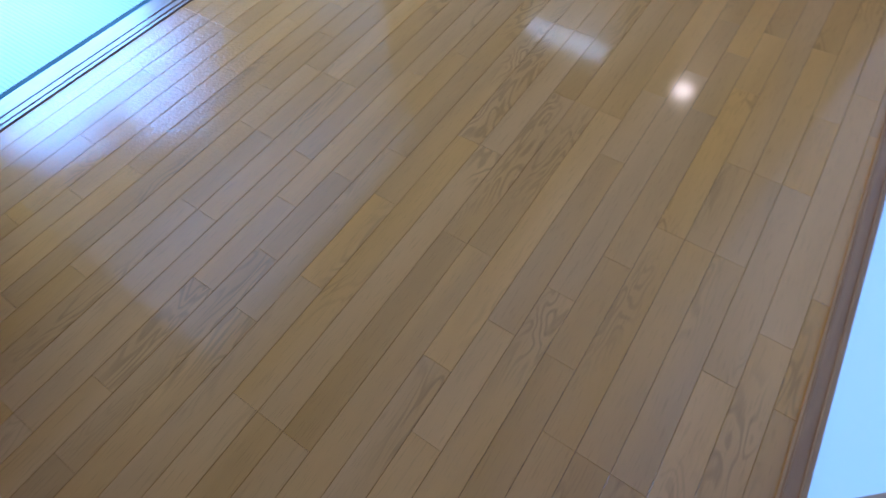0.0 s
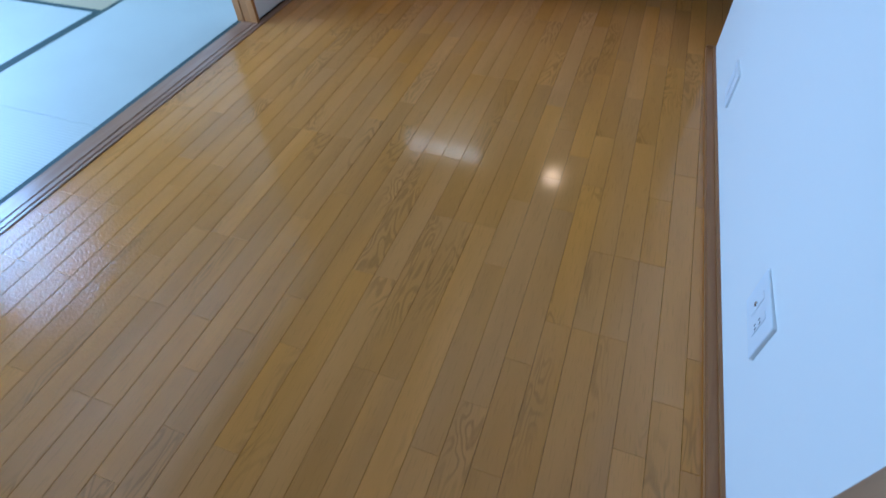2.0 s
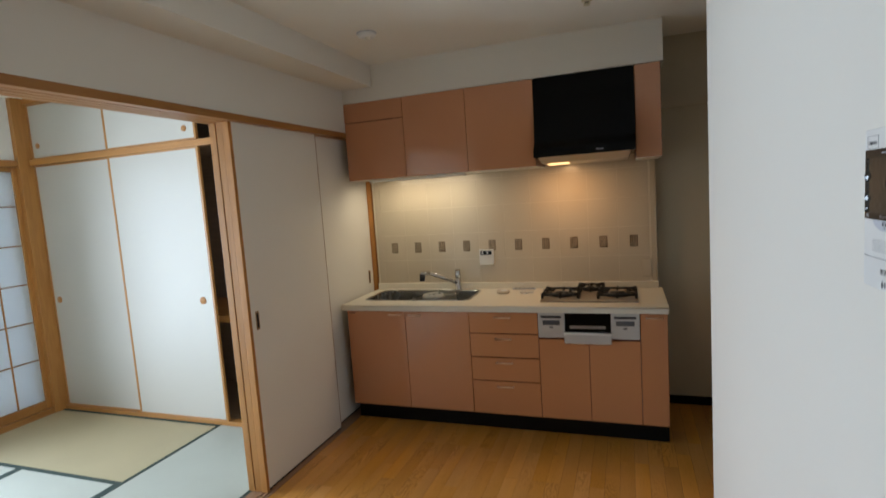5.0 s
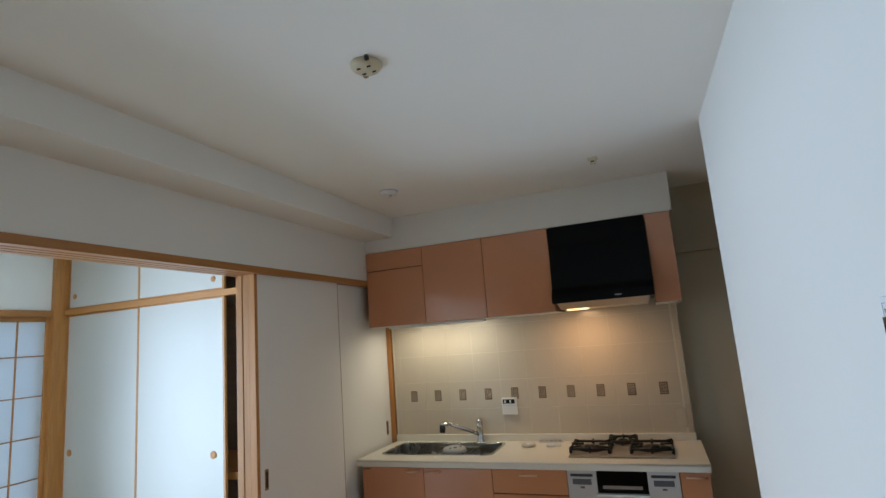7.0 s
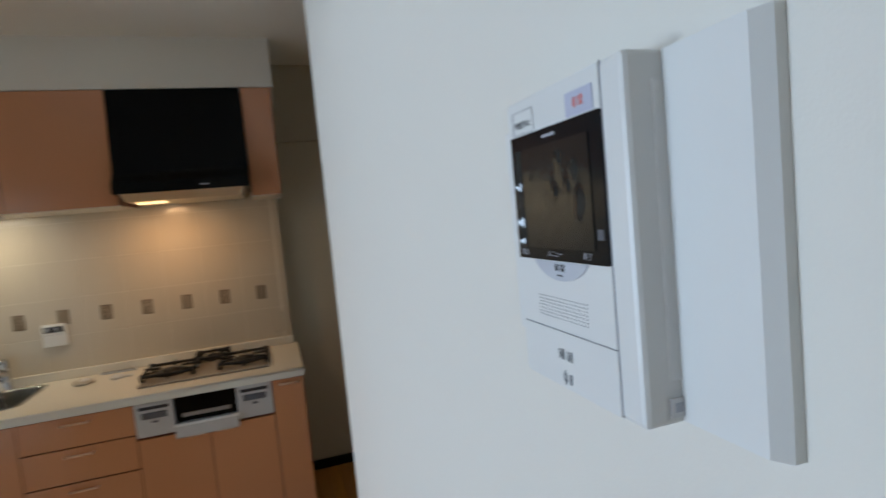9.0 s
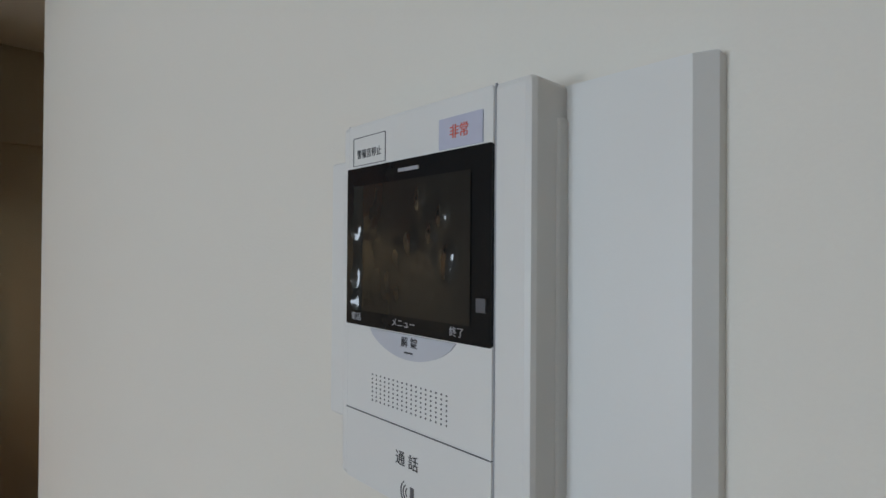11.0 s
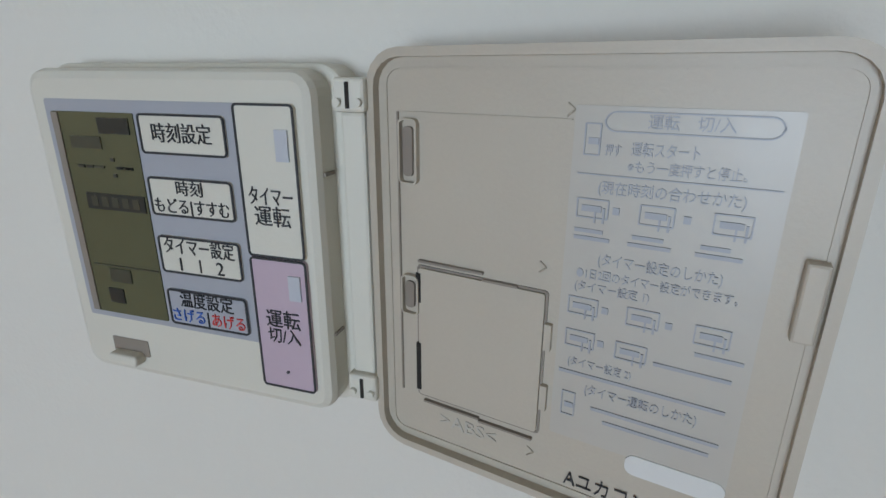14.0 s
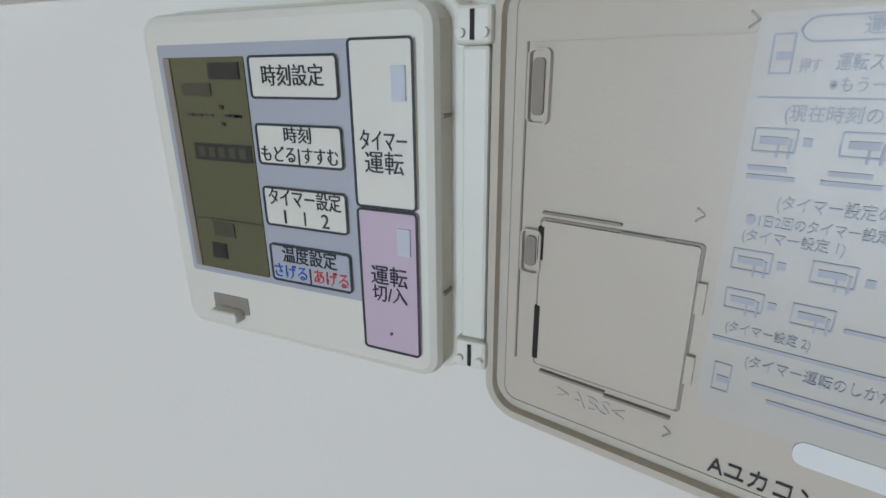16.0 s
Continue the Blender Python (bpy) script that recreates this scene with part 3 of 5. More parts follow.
def fusuma(x0, x1, z0, z1, y, pull_x, pull_z, label, r=0.027):
    d = thing("fusuma_door", ((x0 + x1) / 2, y, z0), label, "fusuma", "closet fusuma")
    w = 0.020
    part("paper_panel", box(x0 + w, x1 - w, y - 0.008, y + 0.008, z0 + 0.012, z1 - 0.012), M_FUSUMA, d)
    part("side_frame", box(x0, x0 + w, y - 0.011, y + 0.011, z0, z1, 0.002), M_TRIMZ, d, "honey wood frame")
    part("side_frame", box(x1 - w, x1, y - 0.011, y + 0.011, z0, z1, 0.002), M_TRIMZ, d, "honey wood frame")
    part("top_frame", box(x0 + w, x1 - w, y - 0.011, y + 0.011, z1 - 0.012, z1, 0.002), M_TRIMX, d, "honey wood frame")
    part("bottom_frame", box(x0 + w, x1 - w, y - 0.011, y + 0.011, z0, z0 + 0.012, 0.002), M_TRIMX, d, "honey wood frame")
    p = part("pull", lathe(bmesh.new(), (pull_x, y - 0.008, pull_z), [(r, 0), (r, -0.004), (r * 0.8, -0.005), (r * 0.72, -0.002), (0.002, -0.002)], "y"), M_PULL, d, "round orange wood pull")
    part("pull_centre", lathe(bmesh.new(), (pull_x, y - 0.0105, pull_z), [(r * 0.70, 0), (r * 0.66, -0.001), (0.001, -0.001)], "y"), M_TRIMX, p)
    return d


fusuma(-2.615, -1.748, 0.032, 2.030, -0.228, -2.535, 0.932, "white paper fusuma door with honey wood frame")
fusuma(-1.770, -0.905, 0.032, 2.030, -0.252, -1.012, 0.935, "white paper fusuma door with honey wood frame, slid ajar")
fusuma(-2.615, -1.748, 2.080, 2.513, -0.228, -2.535, 2.185, "small white fusuma door over the closet", 0.022)
fusuma(-1.770, -0.905, 2.080, 2.513, -0.252, -1.008, 2.162, "small white fusuma door over the closet, slid ajar", 0.022)


def mat_tile(x0, x1, y0, y1, borders, material, label):
    d = thing("tatami_mat", ((x0 + x1) / 2, (y0 + y1) / 2, -0.05), label, "tatami", "tatami mats")
    part("rush_surface", box(x0 + 0.001, x1 - 0.001, y0 + 0.001, y1 - 0.001, -0.05, 0.0, 0.003), material, d)
    for side in borders:
        a = {"e": (x1 - 0.028, x1 - 0.001, y0 + 0.001, y1 - 0.001), "w": (x0 + 0.001, x0 + 0.028, y0 + 0.001, y1 - 0.001),
             "n": (x0 + 0.001, x1 - 0.001, y1 - 0.028, y1 - 0.001), "s": (x0 + 0.001, x1 - 0.001, y0 + 0.001, y0 + 0.028)}[side]
        part("border", box(*a, -0.02, 0.0025, 0.001), M_HERI, d, "dark green cloth border")


mat_tile(-1.000, -0.127, -1.965, -0.262, "ew", M_TATA, "pale green tatami mat with dark green borders")
mat_tile(-1.000, -0.127, -3.80, -1.965, "ew", M_TATA, "pale green tatami mat with dark green borders")
mat_tile(-2.655, -1.000, -1.085, -0.262, "ns", M_TATB, "tatami mat beside the closet, cross-weave sheen coloured in as tan")
mat_tile(-1.865, -1.000, -2.80, -1.085, "ew", M_TATA, "pale green tatami mat with dark green borders")
mat_tile(-2.655, -1.865, -2.80, -1.085, "ew", M_TATA, "pale green tatami mat with dark green borders")
mat_tile(-2.655, -1.000, -3.80, -2.80, "ns", M_TATB, "tatami mat beside the window, cross-weave sheen coloured in as tan")

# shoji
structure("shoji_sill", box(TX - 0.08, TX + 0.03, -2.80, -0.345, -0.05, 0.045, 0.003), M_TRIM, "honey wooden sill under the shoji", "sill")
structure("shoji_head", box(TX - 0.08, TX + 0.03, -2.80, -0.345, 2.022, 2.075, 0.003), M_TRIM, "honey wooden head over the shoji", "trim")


def shoji(y0, y1, x):
    d = thing("shoji_screen", (x, (y0 + y1) / 2, 0.045), "white paper shoji screen with honey wood lattice", "shoji", "shoji screens")
    part("paper", box(x - 0.004, x - 0.003, y0 + 0.03, y1 - 0.03, 0.10, 2.0), M_PAPER, d, "thin white paper lit from outside")
    for a, b in ((y0, y0 + 0.032), (y1 - 0.032, y1)):
        part("stile", box(x - 0.014, x + 0.014, a, b, 0.047, 2.020, 0.002), M_TRIMZ, d)
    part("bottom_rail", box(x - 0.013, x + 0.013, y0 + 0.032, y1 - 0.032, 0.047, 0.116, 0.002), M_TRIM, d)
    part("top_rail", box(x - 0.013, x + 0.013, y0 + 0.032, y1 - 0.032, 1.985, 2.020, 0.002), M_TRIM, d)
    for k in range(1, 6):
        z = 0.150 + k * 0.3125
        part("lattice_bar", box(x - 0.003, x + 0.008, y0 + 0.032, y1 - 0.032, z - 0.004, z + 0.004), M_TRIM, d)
    for k in range(1, 4):
        y = y1 - 0.032 - k * (y1 - y0 - 0.064) / 4
        part("lattice_bar", box(x - 0.003, x + 0.009, y - 0.004, y + 0.004, 0.116, 1.985), M_TRIMZ, d)


shoji(-1.225, -0.345, TX - 0.012)
shoji(-1.265, -0.385, TX - 0.044)

# window in the tatami room, beside the stacked shoji
win = thing("window_1", (TX - 0.09, -2.05, 0.05), "aluminium window letting in daylight beside the shoji", "window")
win["kind"] = "structure"
for a, b in ((-2.80, -2.77), (-2.07, -2.03), (-1.34, -1.31)):
    part("window_frame", box(TX - 0.10, TX - 0.065, a, b, 0.045, 2.022, 0.003), M_SILVER, win)
for a, b in ((0.045, 0.08), (1.99, 2.022)):
    part("window_rail", box(TX - 0.098, TX - 0.067, -2.77, -1.34, a, b, 0.003), M_SILVER, win)

# ---- the kitchen ----
def handle(parent, x, z, w, y, material=None):
    bm = bmesh.new()
    rod(bm, (x - w / 2, y, z), (x - w / 2, y - 0.022, z), 0.0035, 8)
    rod(bm, (x + w / 2, y, z), (x + w / 2, y - 0.022, z), 0.0035, 8)
    rod(bm, (x - w / 2 - 0.004, y - 0.022, z), (x + w / 2 + 0.004, y - 0.022, z), 0.0055, 8)
    return part("handle", bm, material or M_GOLD, parent, "slim pinkish metal handle")


def front(parent, name, x0, x1, z0, z1, y, t=0.018):
    f = part(name, box(x0 + 0.0015, x1 - 0.0015, y, y + t, z0 + 0.0015, z1 - 0.0015, 0.0025), M_PINK, parent)
    return f


def cabinet(name, x0, x1, label, top=0.808):
    c = thing(name, ((x0 + x1) / 2, 0.3, 0), label, "kitchen cabinet", "base cabinets")
    part("body", box(x0 + 0.001, x1 - 0.001, 0.034, 0.60, 0.125, top), M_PINKEDGE, c, "dark carcass")
    part("plinth", box(x0, x1, 0.085, 0.55, 0.0, 0.125), M_DARKBASE, c, "black recessed plinth")
    return c


c = cabinet("sink_cabinet", 0.0, 0.90, "salmon pink gloss sink cabinet with two doors", 0.655)
for x0, x1, hx in ((0.0, 0.445, 0.375), (0.445, 0.90, 0.52)):
    f = front(c, "door", x0, x1, 0.125, 0.806, 0.015)
    handle(f, hx, 0.785, 0.085, 0.015)
part("badge", box(0.015, 0.065, 0.0135, 0.0155, 0.790, 0.796), M_INK, c, "small dark maker's strip")
c = cabinet("drawer_cabinet", 0.90, 1.35, "salmon pink gloss cabinet with four drawers")
for z0, z1 in ((0.668, 0.806), (0.510, 0.665), (0.352, 0.507), (0.125, 0.349)):
    f = front(c, "drawer", 0.90, 1.35, z0, z1, 0.015)
    handle(f, 1.125, z1 - 0.030, 0.10, 0.015)
c = cabinet("stove_cabinet", 1.35, 1.95, "salmon pink gloss cabinet under the gas stove")
for x0, x1, hx in ((1.35, 1.655, 1.595), (1.655, 1.95, 1.72)):
    f = front(c, "door", x0, x1, 0.125, 0.640, 0.015)
    handle(f, hx, 0.622, 0.075, 0.015)
c = cabinet("slim_cabinet", 1.95, 2.10, "narrow salmon pink gloss cabinet at the counter's end")
f = front(c, "door", 1.95, 2.10, 0.125, 0.806, 0.015)
handle(f, 2.03, 0.785, 0.09, 0.015)
part("side_panel", box(2.096, 2.1015, 0.034, 0.60, 0.125, 0.808), M_PINK, c)

# worktop with the sink's opening
SX0, SX1, SY0, SY1 = 0.055, 0.865, 0.150, 0.545
bm = bmesh.new()
for a in ((-0.03, 2.108, 0.0, SY0 + 0.02), (-0.03, 2.108, SY1 - 0.02, 0.613), (-0.03, SX0 + 0.02, SY0 + 0.02, SY1 - 0.02), (SX1 - 0.02, 2.108, SY0 + 0.02, SY1 - 0.02)):
    cuboid(bm, *a, 0.810, 0.850)
bmesh.ops.remove_doubles(bm, verts=bm.verts, dist=1e-5)
counter = tagged(link("worktop", bm, M_COUNTER), "cream resin kitchen worktop with rounded front edge", "worktop")
part("front_edge", rod(bmesh.new(), (-0.03, 0.004, 0.8445), (2.108, 0.004, 0.8445), 0.0065), M_COUNTER, counter)
part("upstand", box(-0.03, 2.085, 0.590, 0.613, 0.850, 0.897, 0.004), M_COUNTER, counter, "low cream upstand under the tiles")

sink = thing("sink", (0.46, 0.35, 0.66), "stainless steel kitchen sink with wire rack", "sink")
bm = skin(bmesh.new(), [[(x, y, z) for x, y in round_rect(SX0 + i, SX1 - i, SY0 + i, SY1 - i, r)] for i, r, z in
                        ((0, 0.06, 0.851), (0.001, 0.06, 0.8545), (0.016, 0.05, 0.8545), (0.020, 0.048, 0.850), (0.028, 0.045, 0.70), (0.05, 0.04, 0.672), (0.07, 0.03, 0.668))])
part("bowl", bm, M_STEEL, sink)
bm = bmesh.new()
for k in range(9):
    x = 0.40 + k * 0.034
    rod(bm, (x, SY0 + 0.025, 0.832), (x, SY1 - 0.06, 0.832), 0.0025, 6)
for y in (SY0 + 0.03, SY1 - 0.065):
    rod(bm, (0.385, y, 0.832), (0.69, y, 0.832), 0.004, 8)
part("wire_rack", bm, M_CHROME, sink, "chrome wire drainer rack")
bm = lathe(bmesh.new(), (0.545, 0.33, 0.838), [(0.003, 0.034), (0.045, 0.032), (0.072, 0.024), (0.082, 0.010), (0.084, 0.0), (0.01, 0.0)], "z", 32)
cover = part("drain_cover", bm, M_DRAIN, sink, "grey round drain cover lying on the rack")
for dx, dy, r in ((0.02, -0.035, 0.014), (0.045, -0.005, 0.011), (-0.01, -0.05, 0.008)):
    part("hole", lathe(bmesh.new(), (0.545 + dx, 0.33 + dy, 0.864), [(r, 0), (r, 0.007), (0.001, 0.007)], "z", 16), M_DARK, cover)

tap = thing("kitchen_tap", (0.665, 0.560, 0.85), "chrome single-lever kitchen tap with pull-out spout", "tap")
part("base", lathe(bmesh.new(), (0.665, 0.560, 0.850), [(0.028, 0), (0.028, 0.006), (0.024, 0.012), (0.023, 0.05), (0.021, 0.10), (0.002, 0.10)]), M_CHROME, tap)
part("lever_body", lathe(bmesh.new(), (0.665, 0.560, 0.945), [(0.021, 0), (0.023, 0.01), (0.022, 0.05), (0.016, 0.065), (0.002, 0.066)]), M_CHROME, tap)
part("lever", rod(bmesh.new(), (0.665, 0.556, 0.985), (0.668, 0.50, 1.010), 0.008, 10, 0.006), M_CHROME, tap)
part("spout", rod(bmesh.new(), (0.665, 0.555, 0.905), (0.475, 0.440, 1.000), 0.015, 14, 0.013), M_CHROME, tap)
part("spray_head", rod(bmesh.new(), (0.480, 0.443, 1.000), (0.425, 0.410, 0.998), 0.016, 14, 0.018), M_CHROME, tap)
part("nozzle", rod(bmesh.new(), (0.435, 0.416, 0.995), (0.430, 0.413, 0.945), 0.022, 14, 0.020), M_INK, tap, "dark spray nozzle")

hob = thing("gas_hob", (1.647, 0.36, 0.85), "built-in gas hob with three burners and black trivets", "gas hob")
part("top_plate", box(1.352, 1.945, 0.118, 0.565, 0.851, 0.862, 0.004), M_PLATE, hob, "taupe enamel plate")


def burner(x, y, r):
    b = part("burner", lathe(bmesh.new(), (x, y, 0.862), [(r, 0), (r, 0.008), (r * 0.55, 0.010), (r * 0.52, 0.022), (r * 0.2, 0.025), (0.001, 0.025)]), M_IRON, hob, "black burner")
    bm = bmesh.new()
    h = r * 1.42
    corners = [(x - h, y - h), (x + h, y - h), (x + h, y + h), (x - h, y + h)]
    for (xa, ya), (xb, yb) in zip(corners, corners[1:] + corners[:1]):
        rod(bm, (xa, ya, 0.886), (xb, yb, 0.886), 0.0080, 6)
        rod(bm, (xa, ya, 0.862), (xa, ya, 0.894), 0.009, 6)
        xm, ym = (xa + xb) / 2, (ya + yb) / 2
        rod(bm, (xm, ym, 0.862), (xm, ym, 0.896), 0.0055, 6)
        rod(bm, (xm + (xm - x) * 0.06, ym + (ym - y) * 0.06, 0.896), (x + (xm - x) * 0.42, y + (ym - y) * 0.42, 0.893), 0.006, 6)
        rod(bm, (xa, ya, 0.896), (x + (xa - x) * 0.5, y + (ya - y) * 0.5, 0.893), 0.0055, 6)
    part("trivet", bm, M_IRON, hob, "black cast trivet")


burner(1.472, 0.300, 0.080)
burner(1.822, 0.300, 0.080)
burner(1.648, 0.478, 0.056)

grill = thing("grill_unit", (1.65, 0.03, 0.65), "silver fish grill front with black window and pull tray", "grill")
part("control_panel", box(1.352, 1.514, 0.010, 0.08, 0.650, 0.808, 0.003), M_SILVER, grill)
part("control_panel", box(1.786, 1.948, 0.010, 0.08, 0.650, 0.808, 0.003), M_SILVER, grill)
for x in (1.433, 1.867):
    part("dark_strip", box(x - 0.062, x + 0.062, 0.006, 0.011, 0.776, 0.790), M_INK, grill, "dark printed strip")
    k = part("knob", box(x - 0.052, x + 0.052, 0.004, 0.012, 0.733, 0.762, 0.002), M_GINK, grill, "grey push controls")
    part("mark", box(x - 0.012, x + 0.012, 0.0085, 0.0105, 0.712, 0.722), M_GINK, grill)
part("grill_window", box(1.516, 1.784, 0.012, 0.08, 0.690, 0.808, 0.003), M_BLACK, grill, "gloss black window")
part("inner_tray", box(1.545, 1.755, 0.0095, 0.0125, 0.712, 0.730, 0.001), M_CATCH, grill, "dull tray seen through the window")
part("tray_handle", box(1.512, 1.788, -0.014, 0.03, 0.622, 0.690, 0.006), M_SILVER, grill, "broad silver tray handle")
part("handle_lip", box(1.512, 1.788, -0.018, -0.013, 0.678, 0.690, 0.002), M_WHITEP, grill)

# loose things on the worktop
pad = thing("scouring_pad", (1.045, 0.42, 0.85), "small cream scouring pad lying on the worktop", "sponge")
bm = lathe(bmesh.new(), (1.045, 0.42, 0.851), [(0.042, 0), (0.048, 0.007), (0.046, 0.017), (0.024, 0.022), (0.001, 0.020)], "z", 18)
for v in bm.verts:
    v.co.z += 0.006 * noise.noise(v.co * 38) if v.co.z > 0.855 else 0.0
part("pad", bm, M_YELLOWP, pad)
part("rim", lathe(bmesh.new(), (1.055, 0.410, 0.867), [(0.026, 0), (0.026, 0.006), (0.014, 0.010), (0.001, 0.010)], "z", 14), M_STICK, pad, "pale worn patch")
plug = thing("plastic_cap", (1.205, 0.42, 0.85), "small white plastic cap lying on the worktop", "cap")
part("cap", lathe(bmesh.new(), (1.195, 0.42, 0.851), [(0.030, 0), (0.030, 0.012), (0.022, 0.018), (0.001, 0.018)], "z", 18), M_STICK, plug)
part("tab", box(1.218, 1.262, 0.408, 0.436, 0.851, 0.862, 0.003), M_STICK, plug)
rail = thing("clear_strip", (1.17, 0.555, 0.85), "flat clear plastic strip lying by the upstand", "strip")
part("strip", box(1.085, 1.255, 0.545, 0.573, 0.851, 0.860, 0.002), M_LGREY, rail)
for k in range(5):
    part("slot", box(1.098 + k * 0.031, 1.118 + k * 0.031, 0.548, 0.570, 0.8595, 0.8607), M_GINK, rail)

# wall cabinets
YC = 0.205


def upper(x0, x1, label, split=None, name="wall_cabinet"):
    c = thing(name, ((x0 + x1) / 2, 0.4, 1.72), label, "kitchen cabinet", "wall cabinets")
    part("body", box(x0 + 0.001, x1 - 0.001, YC + 0.019, 0.613, 1.724, 2.266), M_PINKEDGE, c, "dark carcass")
    part("underside", box(x0 + 0.001, x1 - 0.001, YC + 0.019, 0.613, 1.719, 1.724), M_COUNTER, c, "pale cabinet underside")
    if split:
        front(c, "door", x0, x1, split, 2.266, YC)
        front(c, "door", x0, x1, 1.720, split - 0.002, YC)
    else:
        front(c, "door", x0, x1, 1.720, 2.266, YC)
    return c


upper(0.0, 0.455, "salmon pink gloss wall cabinet with a flap over the door", 2.130)
upper(0.455, 0.905, "salmon pink gloss wall cabinet")
upper(0.905, 1.358, "salmon pink gloss wall cabinet beside the hood")
upper(1.958, 2.105, "narrow salmon pink gloss wall cabinet beside the hood")
lampfix = thing("undercabinet_light", (0.47, 0.47, 1.72), "slim lit fluorescent lamp under the wall cabinets", "lamp")
part("housing", box(0.10, 0.84, 0.325, 0.388, 1.703, 1.719, 0.004), M_WHITEP, lampfix)
part("tube", rod(bmesh.new(), (0.13, 0.394, 1.711), (0.81, 0.394, 1.711), 0.006, 10), M_TUBE, lampfix, "glowing tube")

hood = thing("range_hood", (1.658, 0.35, 1.74), "gloss black range hood with a lit lamp underneath", "range hood")
bm = bmesh.new()
prof = [(0.60, 2.264), (0.200, 2.264), (0.192, 2.15), (0.150, 1.86), (0.105, 1.815), (0.098, 1.765), (0.600, 1.765)]
for x in (1.3595, 1.9565):
    for y, z in prof:
        bm.verts.new((x, y, z))
bm.verts.ensure_lookup_table()
n = len(prof)
for k in range(n):
    bm.faces.new([bm.verts[i] for i in (k, (k + 1) % n, n + (k + 1) % n, n + k)])
bm.faces.new([bm.verts[i] for i in range(n)])
bm.faces.new([bm.verts[i] for i in range(n, 2 * n)])
bmesh.ops.recalc_face_normals(bm, faces=bm.faces)
bmesh.ops.bevel(bm, geom=list(bm.edges), offset=0.004, segments=2, affect="EDGES")
part("canopy", bm, M_BLACK, hood)
part("maker_strip", box(1.735, 1.775, 0.0965, 0.100, 1.785, 1.790), M_GREYP, hood, "small pale maker's strip")
bm = bmesh.new()
v = [bm.verts.new(p) for p in ((1.385, 0.115, 1.7655), (1.930, 0.115, 1.7655), (1.930, 0.58, 1.7655), (1.385, 0.58, 1.7655), (1.405, 0.14, 1.728), (1.912, 0.14, 1.728), (1.912, 0.55, 1.728), (1.405, 0.55, 1.728))]
for f in ((3, 2, 1, 0), (4, 5, 6, 7), (0, 1, 5, 4), (1, 2, 6, 5), (2, 3, 7, 6), (3, 0, 4, 7)):
    bm.faces.new([v[k] for k in f])
bmesh.ops.recalc_face_normals(bm, faces=bm.faces)
part("filter_tray", bm, M_FILTER, hood, "pale metal filter tray")
part("lamp_lens", box(1.430, 1.560, 0.215, 0.275, 1.720, 1.7275, 0.003), M_BULB, hood, "glowing warm lamp lens")

# tiled splashback
structure("splashback", box(-0.03, 2.072, 0.6137, 0.70, 0.0, 2.267), M_GROUT, "pale grout of the tiled splashback", "wall")
splash = bpy.data.objects["splashback"]
structure("splash_edge", box(2.072, 2.082, 0.6125, 0.70, 0.85, 2.267, 0.002), M_TILE, "pale tile edge strip", "trim")

panel = thing("heater_remote", (0.89, 0.61, 1.03), "white water heater remote on the tiles", "remote control")
part("case", box(0.834, 0.946, 0.592, 0.615, 1.032, 1.150, 0.004), M_WHITEP, panel)
part("display", box(0.845, 0.932, 0.590, 0.593, 1.108, 1.138, 0.001), M_SCREEN, panel, "dark display")
part("digit", box(0.855, 0.868, 0.5892, 0.5902, 1.113, 1.133), M_LGREY, panel)
part("digit", box(0.895, 0.906, 0.5892, 0.5902, 1.113, 1.133), M_LGREY, panel)
part("cover_line", box(0.838, 0.942, 0.5913, 0.5925, 1.094, 1.0955), M_GREYP, panel)
soc = thing("wall_plate", (1.99, 0.61, 1.0), "white plate on the tiles at the splashback's end", "wall plate")
part("plate", box(1.985, 2.045, 0.606, 0.615, 0.93, 1.05, 0.003), M_TILE, soc)

# ---- ceiling fittings ----
ros = thing("ceiling_rosette", (1.172, -1.785, CEIL), "round ivory ceiling lamp socket with slots", "ceiling socket")
part("plate", lathe(bmesh.new(), (1.172, -1.785, CEIL), [(0.052, 0), (0.052, -0.006), (0.044, -0.018), (0.001, -0.020)]), M_ROSE, ros)
for k in range(4):
    a = math.pi / 4 + k * math.pi / 2
    part("slot", box(1.172 + 0.026 * math.cos(a) - 0.006, 1.172 + 0.026 * math.cos(a) + 0.006, -1.785 + 0.026 * math.sin(a) - 0.002, -1.785 + 0.026 * math.sin(a) + 0.002, CEIL - 0.0225, CEIL - 0.018), M_DARK, ros)
part("lug", box(1.135, 1.150, -1.745, -1.730, CEIL - 0.016, CEIL, 0.002), M_TAN, ros)
part("lug", box(1.195, 1.207, -1.84, -1.828, CEIL - 0.016, CEIL, 0.002), M_DARK, ros)
smo = thing("smoke_detector", (0.545, -0.43, CEIL), "round white smoke detector on the ceiling", "smoke detector")
part("case", lathe(bmesh.new(), (0.545, -0.43, CEIL), [(0.05, 0), (0.052, -0.010), (0.046, -0.022), (0.028, -0.026), (0.001, -0.026)]), M_WHITEP, smo)
# Dark shadow round the detector, modelled as a thin grey ring
part("shadow_ring", lathe(bmesh.new(), (0.545, -0.43, CEIL), [(0.056, 0), (0.056, -0.004), (0.001, -0.004)]), M_GREYP, smo, "grey ring painted as the shadow round the case")
part("sensor", lathe(bmesh.new(), (0.545, -0.43, CEIL - 0.026), [(0.018, 0), (0.016, -0.008), (0.001, -0.009)], "z", 18), M_CREAMP, smo)
hk = thing("hanging_socket", (1.738, -0.34, CEIL), "square ivory ceiling lamp socket", "ceiling socket")
part("plate", box(1.712, 1.764, -0.362, -0.318, CEIL - 0.012, CEIL, 0.003), M_ROSE, hk)
